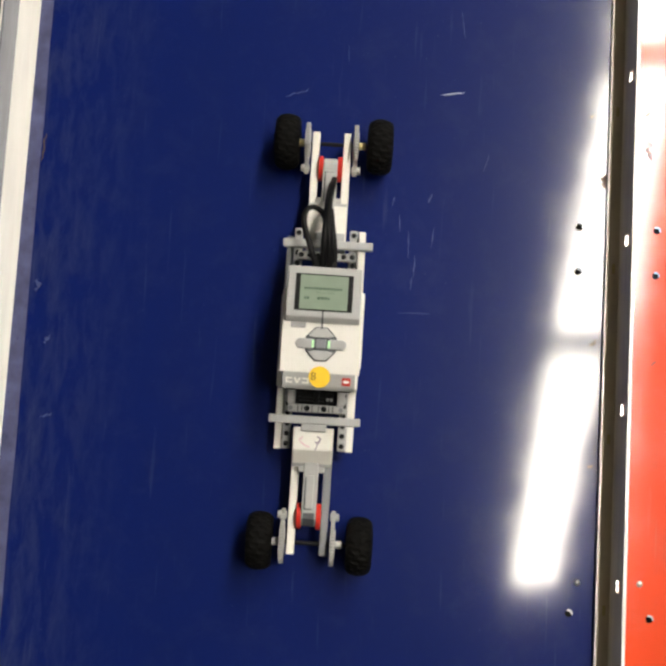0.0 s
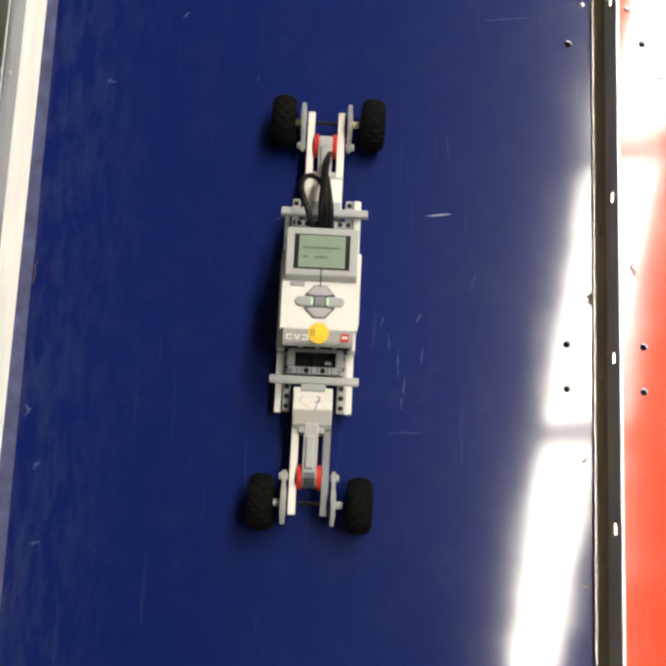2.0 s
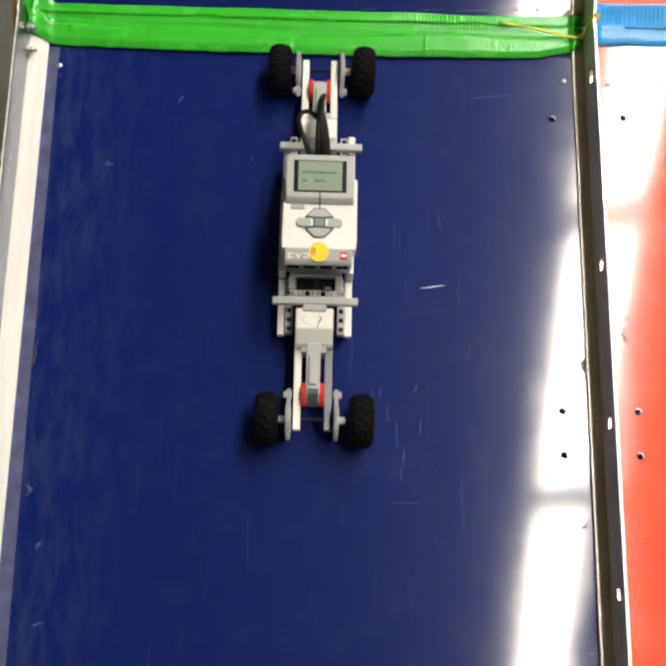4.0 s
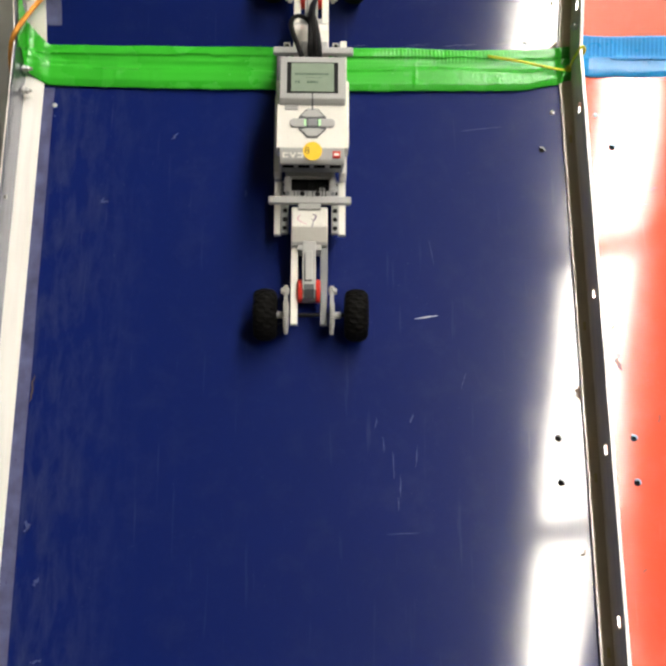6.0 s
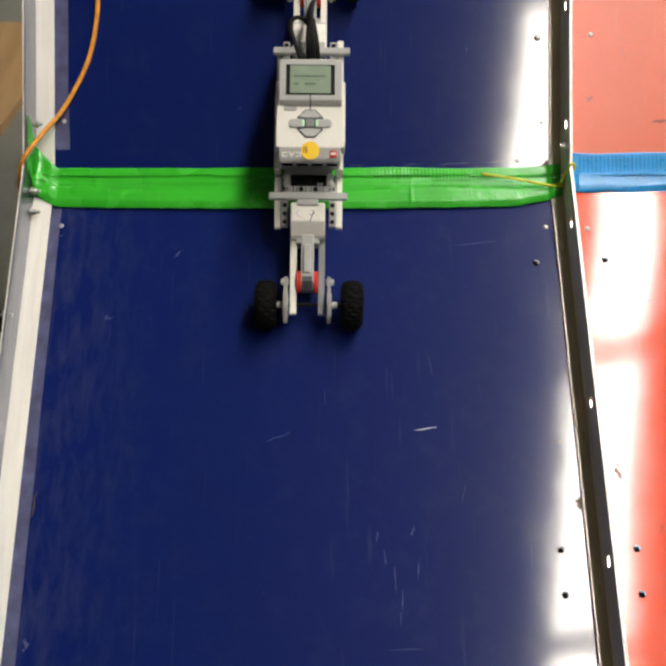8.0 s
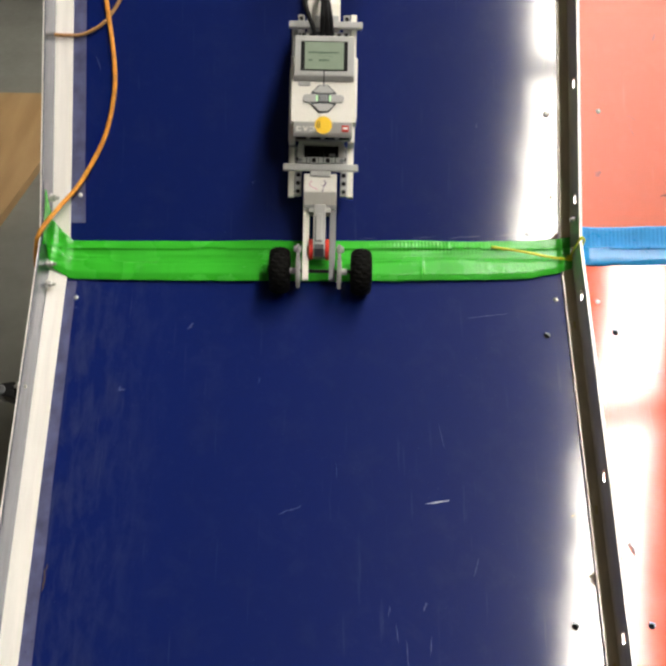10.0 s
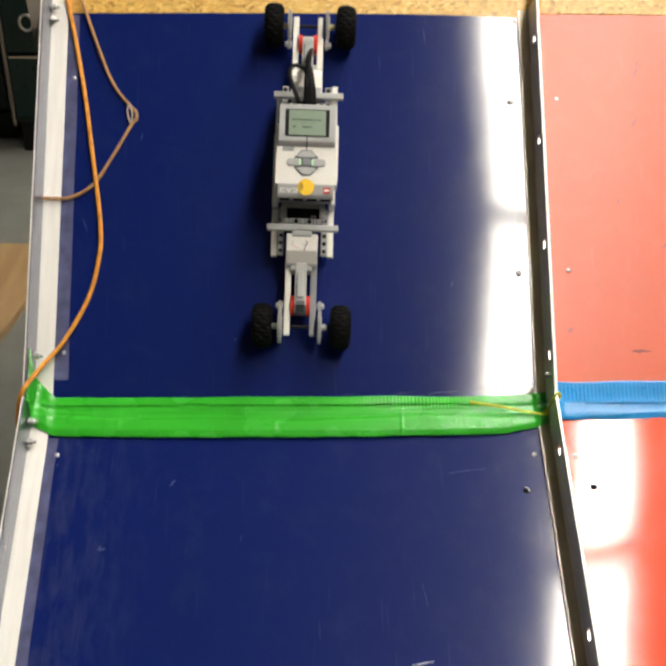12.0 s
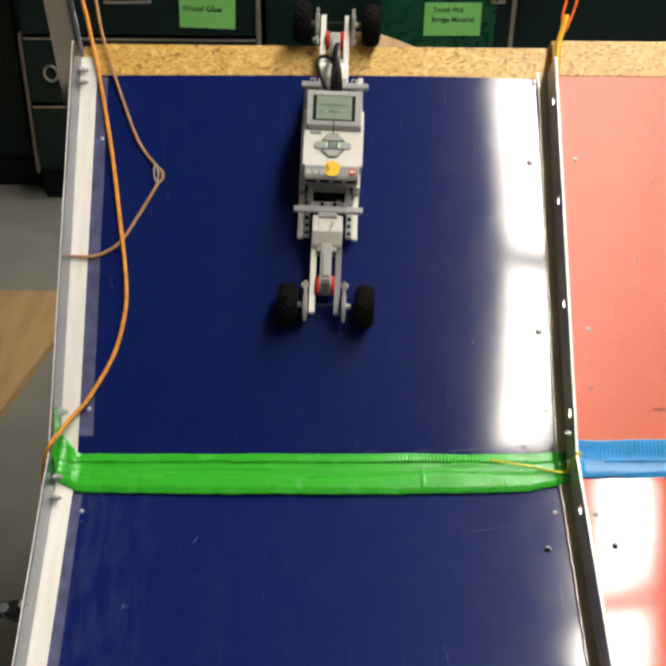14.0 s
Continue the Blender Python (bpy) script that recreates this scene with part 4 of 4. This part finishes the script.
tape_strip("blue_tape", [(0.0905, 0.004), (0.102, 0.0006), (0.40, 0.0004), (0.70, 0.0004)], 0.3935, 0.030, BLUE_TAPE,
           "ribbed light blue tape strip across the red ramp's seam", 9.0, 0.0011)


def rope(name, points, radius, material, label):
    ob = part(name, cord(points, radius, 10), material)
    smooth(ob)
    return tagged(ob, label, "rope")


top_a = on_up(-0.700, 1.15, 0.10)
top_b = on_up(-0.672, 1.15, 0.10)
rope("orange_rope", [top_a, on_up(-0.5811, 0.7039, 0.012), on_up(-0.5481, 0.5841, 0.009), on_up(-0.5179, 0.4438, 0.006), on_up(-0.4982, 0.3218, 0.006),
                     on_up(-0.486, 0.2337, 0.006), on_up(-0.4867, 0.1878, 0.006), on_up(-0.4982, 0.1371, 0.006), on_up(-0.5245, 0.0820, 0.013),
                     on_up(-0.5460, 0.0470, 0.032), on_up(-0.5625, 0.0150, 0.0515), on_up(-0.5720, -0.005, 0.034), on_up(-0.5780, -0.025, 0.008), on_up(-0.5770, -0.045, -0.012), on_up(-0.568, -0.060, -0.020)],
     0.0028, ROPE, "thin orange rope hanging down over the blue ramp")
loop = rope("tan_rope", [top_b, on_up(-0.5602, 0.7041, 0.012), on_up(-0.5301, 0.5777, 0.009), on_up(-0.4931, 0.4689, 0.006), on_up(-0.4741, 0.4252, 0.005),
                         on_up(-0.453, 0.3975, 0.005), on_up(-0.4445, 0.388, 0.006), on_up(-0.4440, 0.378, 0.006), on_up(-0.4503, 0.370, 0.006), on_up(-0.4731, 0.3278, 0.005),
                         on_up(-0.4967, 0.2892, 0.005), on_up(-0.5238, 0.2716, 0.005), on_up(-0.545, 0.2690, 0.007), on_up(-0.5605, 0.2687, 0.010)],
            0.0022, TAN_ROPE, "thin tan rope with a small knot, tied to the side rail")
part("knot", cord([on_up(-0.453, 0.399, 0.008), on_up(-0.4555, 0.388, 0.009), on_up(-0.4515, 0.373, 0.008), on_up(-0.449, 0.384, 0.0085), on_up(-0.453, 0.399, 0.008)], 0.0013, 8), KNOT, loop, "pale frayed knot in the rope")

tie = rope("yellow_tie", [on_up(-0.0173, 0.003, 0.010), on_low(0.0201, SEAM - 0.009, 0.0125), on_low(0.0523, SEAM - 0.0165, 0.0125), on_low(0.0750, SEAM - 0.019, 0.0120), on_low(0.0780, SEAM - 0.016, 0.018), on_up(0.0782, -0.002, 0.038),
                          on_up(0.0830, 0.0080, 0.0520), on_up(0.0885, 0.0060, 0.044), on_up(0.0900, 0.000, 0.016)], 0.0016, YELLOW_CORD, "thin yellow-green cable tie looped round the middle rail")
part("tie_head", box(-0.003, 0.003, -0.003, 0.003, -0.002, 0.002, 0.0006), YELLOW_CORD, tie, "", LOW @ pose(0.0765, SEAM - 0.0185, 0.0135))

hang = rope("amber_strap", [on_up(0.0885, 0.520, 0.016), on_up(0.0890, 0.541, 0.030), on_up(0.0925, 0.5687, 0.030), on_up(0.0990, 0.590, 0.034), on_up(0.1049, 0.6081, 0.036)], 0.0042, AMBER_STRAP,
            "amber yellow strap tied to the middle rail's top end")
part("orange_loop", cord([on_up(0.1000, 0.585, 0.032), on_up(0.0985, 0.605, 0.036), on_up(0.1060, 0.632, 0.04), on_up(0.1170, 0.657, 0.044), on_up(0.1225, 0.650, 0.044), on_up(0.1160, 0.620, 0.040), on_up(0.1050, 0.592, 0.034), on_up(0.1000, 0.585, 0.032)], 0.0020, 8), ORANGE_CORD, hang, "thin orange cord loop")
part("cord_end", cord([on_up(0.1190, 0.655, 0.045), on_up(0.1090, 0.680, 0.05), on_up(0.0900, 0.700, 0.05)], 0.0019, 8), ORANGE_CORD, hang)
part("cord_end", cord([on_up(0.1185, 0.652, 0.045), on_up(0.1225, 0.690, 0.06), on_up(0.1300, 0.80, 0.09), on_up(0.138, 1.0, 0.14)], 0.0019, 8), YELLOW_CORD, hang, "yellow-green cord")

# leaning steel upright at the rail's top
post = thing("upright_bar", UP @ pose(-0.5760, 0.552, 0.0, 0, 0, 13.5), "dull grey steel bar bolted to the rail's top end", "bar")
part("flange", box(-0.0250, 0.0165, -0.05, 0.70, -0.034, -0.030, 0.0006), BROWN_STEEL, post)
part("web", box(0.0105, 0.0165, -0.05, 0.70, -0.030, -0.024, 0.0006), ALU_DARK, post)

# black spring clamp on the rail's outer face
clamp = thing("spring_clamp", LOW @ pose(-0.5690, 0.2165, 0.020), "black plastic spring clamp gripping the outer rail", "clamp")
for dx, dy, turn in ((0.0, 0.004, 18), (0.0, -0.010, -14)):
    part("clamp_arm", plate([(-0.062, -0.004), (-0.058, 0.006), (-0.030, 0.010), (-0.004, 0.006), (-0.001, -0.004), (-0.030, -0.001)], -0.010, 0.012, 0.0015), BLACK, clamp, "", pose(dx, dy, 0, 0, 0, turn))
bm = bmesh.new()
add_tube(bm, 0.006, 0.026, pose(-0.020, -0.002, 0.001), 16, 0.001)
part("pivot", bm, DARK_GREY, clamp)


# ---- marks on the sheets ----
def marks():
    k = 0
    for x, y, a, w, turn in ((-0.098, 0.0930, 0.026, 0.0016, 8), (-0.155, -0.026, 0.012, 0.0012, 80), (-0.147, -0.049, 0.018, 0.0010, 95), (-0.137, -0.0714, 0.030, 0.0010, 92),
                             (-0.130, -0.0937, 0.024, 0.0012, 88), (-0.1323, -0.1115, 0.014, 0.0010, 94), (-0.128, -0.1425, 0.034, 0.0010, 2), (-0.1169, -0.0208, 0.010, 0.0030, 60),
                             (-0.1123, -0.0618, 0.022, 0.0011, 84), (-0.384, 0.3113, 0.012, 0.0030, 60), (-0.4595, 0.228, 0.010, 0.0022, 10), (-0.0275, 0.3248, 0.050, 0.0012, 7),
                             (-0.5014, -0.1914, 0.010, 0.0050, 40), (-0.5166, -0.1356, 0.012, 0.0060, 100), (-0.4955, -0.2687, 0.012, 0.0030, 20), (-0.265, 0.083, 0.020, 0.0014, 20), (-0.255, 0.086, 0.014, 0.0016, 24),
                             (-0.5232, 0.3359, 0.003, 0.002, 10), (-0.30, 0.24, 0.008, 0.001, 80), (-0.21, 0.13, 0.02, 0.0008, 95), (-0.09, 0.17, 0.03, 0.0008, 100), (-0.06, 0.02, 0.02, 0.0008, 75), (-0.4619, 0.2302, 0.006, 0.002, 30)):
        smudge(blue_low, x, y, a, w, turn, SCRATCH if k else CHALK, "scratch", k)
        k += 1
    for x, v, a, w, turn in ((-0.5066, 0.2353, 0.018, 0.0014, 110), (-0.4364, 0.354, 0.010, 0.0018, 80), (-0.3121, 0.0845, 0.004, 0.0020, 40), (-0.0343, 0.1561, 0.006, 0.0010, 80), (-0.0623, 0.4988, 0.022, 0.0009, 95),
                             (-0.10, 0.016, 0.030, 0.0016, 3), (-0.05, 0.0165, 0.040, 0.0016, 4), (0.00, 0.0185, 0.024, 0.0016, 5), (-0.17, 0.0145, 0.022, 0.0012, 2), (0.028, 0.0195, 0.008, 0.0045, 5)):
        smudge(blue_up, x, v, a, w, turn, SCRATCH, "scratch", k)
        k += 1
    for x, y, a, w, turn in ((0.0660, 0.0084, 0.016, 0.0085, 80), (0.0581, -0.1621, 0.010, 0.0030, 50), (0.0500, 0.0772, 0.004, 0.0020, 70), (0.0591, -0.2891, 0.005, 0.0024, 20),
                             (-0.533, -0.012, 0.050, 0.0036, 70), (-0.5225, 0.010, 0.030, 0.0026, 84)):
        smudge(blue_low, x, y, a, w, turn, DIRT, "dirt_mark", k)
        k += 1
    for x, y, a, w, turn in ((0.1107, 0.0435, 0.022, 0.0070, 100), (0.1448, 0.2623, 0.016, 0.0022, 15), (0.1527, 0.2292, 0.016, 0.0018, 10), (0.1079, 0.084, 0.012, 0.0030, 50), (0.1247, 0.143, 0.014, 0.0016, 5),
                             (0.1675, 0.2501, 0.010, 0.0030, 15), (0.1471, 0.2226, 0.018, 0.0016, 12), (0.1616, 0.3858, 0.010, 0.0030, 0), (0.1976, 0.3906, 0.024, 0.0040, 3), (0.113, 0.062, 0.008, 0.003, 70),
                             (0.120, -0.18, 0.008, 0.002, 40), (0.150, -0.02, 0.01, 0.002, 75)):
        smudge(red_low, x, y, a, w, turn, RED_DIRT, "dirt_mark", k)
        k += 1
    for x, v, a, w, turn in ((0.1176, 0.096, 0.010, 0.0070, 60), (0.2084, 0.0698, 0.026, 0.0034, 3), (0.2247, 0.4549, 0.030, 0.0040, 80), (0.1599, 0.1525, 0.018, 0.0014, 110), (0.2184, 0.3793, 0.020, 0.0040, 60),
                             (0.160, 0.168, 0.016, 0.0012, 150), (0.19, 0.27, 0.012, 0.003, 70), (0.25, 0.21, 0.02, 0.003, 30)):
        smudge(red_up, x, v, a, w, turn, RED_DIRT if turn == 3 else PALE_DIRT, "dirt_mark", k)
        k += 1
    smudge(blue_up, 0.0640, 0.0150, 0.012, 0.0090, 20, DIRT, "dirt_mark", 77)
    smudge(blue_up, 0.0640, 0.5230, 0.014, 0.0070, 140, DIRT, "dirt_mark", 78)


marks()


# ---- cabinets behind the ramp, and what stands beside it ----
CAB, CAB_X = 2.15, 0.009


def cabinets():
    unit = thing("drawer_cabinet", pose(CAB_X, CAB, 0), "dark green enamelled steel workshop cabinet with drawers", "cabinet")
    part("body", box(-1.036, -0.385, 0.02, 0.52, 0.10, 0.92, 0.003), GREEN_STEEL, unit)
    # black base also paints in the shade under the cabinet
    part("shade_plinth", box(-1.03, -0.39, 0.05, 0.50, 0.0, 0.10), BLACK, unit)
    for z0, z1 in ((0.125, 0.298), (0.310, 0.488), (0.500, 0.672), (0.684, 0.86)):
        d = part("drawer", box(-1.023, -0.402, -0.004, 0.022, z0, z1, 0.003), GREEN_STEEL, unit)
        # steel strip stands in for the highlight along the drawer's top lip
        part("edge_strip", box(-1.023, -0.402, -0.006, 0.004, z1 - 0.003, z1 + 0.002, 0.0008), STEEL, d, "bright strip for the highlight on the drawer lip")
        if z0 == 0.5:
            part("handle", cord([(-0.787, -0.004, 0.594), (-0.787, -0.028, 0.592), (-0.780, -0.034, 0.592), (-0.682, -0.034, 0.594), (-0.674, -0.028, 0.594), (-0.674, -0.004, 0.596)], 0.0042, 8, 1.0, 4), STEEL, d, "bent bright metal handle")
        if z0 == 0.31:
            ring = [(-0.958 + 0.018 * math.cos(a), -0.012, 0.395 + 0.021 * math.sin(a)) for a in (2 * math.pi * k / 12 for k in range(13))]
            part("ring_pull", cord(ring, 0.0038, 8, 1.0, 3), STEEL, d, "bright ring pull")
    part("corner_strip", box(-0.398, -0.386, -0.010, 0.02, 0.10, 0.92, 0.001), STEEL, unit, "bare metal corner strip")
    part("corner_strip", box(-1.036, -1.028, -0.004, 0.02, 0.10, 0.50, 0.001), BROWN_STEEL, unit)
    # recessed cabinet put in for the shaded knee space left of the drawers
    bench = thing("bench_cabinet", pose(CAB_X, CAB, 0), "dark green steel cabinet set back to fill the shaded space beside the drawers", "cabinet")
    part("body", box(-2.40, -1.070, 0.16, 0.52, 0.08, 0.92, 0.003), GREEN_STEEL, bench)
    # black base pulled forward to where the floor shade begins
    part("shade_plinth", box(-2.40, -1.070, 0.14, 0.50, 0.0, 0.08), BLACK, bench)
    part("door", box(-1.70, -1.085, 0.145, 0.165, 0.10, 0.90, 0.003), GREEN_STEEL, bench)
    part("door", box(-2.38, -1.715, 0.145, 0.165, 0.10, 0.90, 0.003), GREEN_STEEL, bench)
    doors = thing("door_cabinet", pose(CAB_X, CAB, 0), "dark green steel cupboard with two doors and a hasp", "cabinet")
    part("body", box(-0.375, 1.20, 0.02, 0.52, 0.06, 1.30, 0.003), GREEN_STEEL, doors)
    part("shade_plinth", box(-0.36, 1.18, 0.06, 0.50, 0.0, 0.06), BLACK, doors)
    a = part("door", box(-0.372, 0.281, -0.004, 0.018, 0.08, 1.28, 0.003), GREEN_STEEL, doors)
    part("door", box(0.297, 1.19, -0.004, 0.018, 0.08, 1.28, 0.003), GREEN_STEEL, doors)
    part("panel", box(-0.066, 0.240, -0.0065, -0.002, 0.47, 0.78, 0.001), GREEN_PANEL, a, "brighter green patch on the door")
    part("edge_strip", box(0.281, 0.293, -0.008, 0.018, 0.08, 1.28, 0.001), STEEL, a, "bare metal door edge")
    hasp = part("hasp", box(0.262, 0.345, -0.020, -0.006, 0.610, 0.640, 0.002), STEEL, doors, "zinc hasp and staple")
    part("hasp_plate", box(0.222, 0.262, -0.014, -0.005, 0.594, 0.640, 0.002), STEEL, hasp)
    for z in (0.604, 0.617, 0.630):
        bm = bmesh.new()
        add_tube(bm, 0.003, 0.004, pose(0.238, -0.0145, z, 90), 10)
        part("rivet", bm, BLACK, hasp)
    part("staple", box(0.325, 0.362, -0.030, -0.006, 0.622, 0.660, 0.006), STEEL, hasp)
    for x0, x1, z0, z1, turn, lines in ((-0.600, -0.4525, 0.521, 0.606, -1.5, (("Wood Glue", 0.0215, -0.014, 0.008),)),
                                       (0.049, 0.201, 0.508, 0.596, 0.5, (("Tooth Pick", 0.0185, -0.012, 0.024), ("Bridge Material", 0.0185, 0.001, -0.002)))):
        w, h = (x1 - x0), (z1 - z0)
        note = thing("paper_label", pose(CAB_X + (x0 + x1) / 2, CAB - 0.0085, (z0 + z1) / 2, 90, 0, 0) @ pose(0, 0, 0, 0, 0, turn), "bright green handwritten paper label taped to the cabinet", "label")
        part("paper", box(-w / 2, w / 2, -h / 2, h / 2, 0, 0.0006), PAPER, note)
        for text, size, dx, dy in lines:
            letters(text, size, pose(dx, dy, 0.0008), BLACK_INK, note, "handwriting", 0.0002, 1.0, 0.02)


cabinets()
board = part("plywood_board", plate([(-0.79, 1.60), (-1.50, 1.62), (-1.50, 0.80), (-0.935, 0.80)], 0.0, 0.02, 0.001), PLY)
tagged(board, "light plywood offcut lying on the grey floor", "board")
brace = part("wooden_brace", plate([(-0.205, 0.580), (-0.098, 0.580), (-0.140, 0.597), (-0.160, 0.603), (-0.205, 0.603)], -0.030, -0.004, 0.001), PINE, None, "", UP)
tagged(brace, "pale wooden wedge behind the ramp's top edge", "wedge")

# seconds, way from the bend, place across, turn, lift of the nose
ROBOT = [
    (0.0, -0.7886, -0.2213, -0.22, -0.02),
    (0.5, -0.7484, -0.2205, -0.20, -0.08),
    (1.0, -0.7083, -0.2206, -0.11, -0.37),
    (1.5, -0.6692, -0.2201, -0.15, -0.47),
    (2.0, -0.6296, -0.2218, -0.23, -0.63),
    (2.5, -0.5873, -0.2228, -0.28, -1.12),
    (3.0, -0.5474, -0.2245, -0.35, -1.27),
    (3.5, -0.5099, -0.2245, -0.27, -1.00),
    (4.0, -0.4724, -0.2246, -0.18, -0.73),
    (4.5, -0.4349, -0.2246, -0.10, -0.46),
    (5.0, -0.3974, -0.2247, -0.01, -0.19),
    (5.5, -0.3599, -0.2247, 0.07, 0.08),
    (6.0, -0.3247, -0.2251, -0.10, -0.22),
    (6.5, -0.2890, -0.2263, -0.11, -0.46),
    (7.0, -0.2518, -0.2268, -0.27, -0.37),
    (7.5, -0.2153, -0.2271, -0.24, -0.31),
    (8.0, -0.1791, -0.2273, -0.65, 0.22),
    (8.5, -0.1420, -0.2281, -0.66, 0.13),
    (9.0, -0.1055, -0.2284, -0.80, 0.24),
    (9.5, -0.0729, -0.2285, -0.98, 0.36),
    (10.0, -0.0404, -0.2286, -1.16, 0.49),
    (10.5, -0.0078, -0.2287, -1.34, 0.60),
    (11.0, 0.0247, -0.2288, -1.53, 0.60),
    (11.5, 0.0573, -0.2289, -1.71, 0.60),
    (12.0, 0.0898, -0.2290, -1.89, 0.60),
    (12.5, 0.1204, -0.2285, -2.51, 0.60),
    (13.0, 0.1518, -0.2275, -2.62, 0.90),
    (13.5, 0.1860, -0.2278, -2.62, -0.59),
    (14.0, 0.1918, -0.2257, -2.23, -1.19),
]


def wheel_centre(s):
    """Height and place of an axle, s metres along its way from the bend."""
    b = radians(BEND)
    y0 = SEAM - R_WHEEL * math.tan(b / 2)
    return (y0 + s, R_WHEEL) if s < 0 else (y0 + s * math.cos(b), R_WHEEL + s * math.sin(b))


def robot_pose(s, x, yaw, lift):
    b = radians(BEND)
    y, z = wheel_centre(s)
    ahead = s + AXLES
    if ahead >= 0:
        y0, z0 = wheel_centre(0.0)
        dy, dz = y0 - y, z0 - z
        half = math.cos(b) * dy + math.sin(b) * dz
        ahead = -half + math.sqrt(max(0.0, half * half - (dy * dy + dz * dz - AXLES ** 2)))
    y2, z2 = wheel_centre(ahead)
    pitch = math.degrees(math.atan2(z2 - z, y2 - y)) + lift
    rise = BOW * 0.9 * min(1.0, 0.2 * min(1.0, max(0.0, s + AXLES) / 0.3) + max(0.0, s + 0.1) / 0.53)
    return LOW @ pose(x, y, z, pitch) @ pose(0, 0, rise) @ pose(0, 0, 0, 0, 0, yaw)


def motions():
    walk(robot, [(t, robot_pose(s, x, yaw, lift)) for t, s, x, yaw, lift in ROBOT])
    ts = [r[0] for r in ROBOT]
    for ob, place in turning:
        rows = []
        for k in range(57):
            t = k * 0.25
            s = float(np.interp(t, ts, [r[1] for r in ROBOT]))
            rows.append((t, pose(*place) @ Matrix.Rotation(-(s - ROBOT[0][1]) / R_WHEEL, 4, "X")))
        walk(ob, rows)


motions()
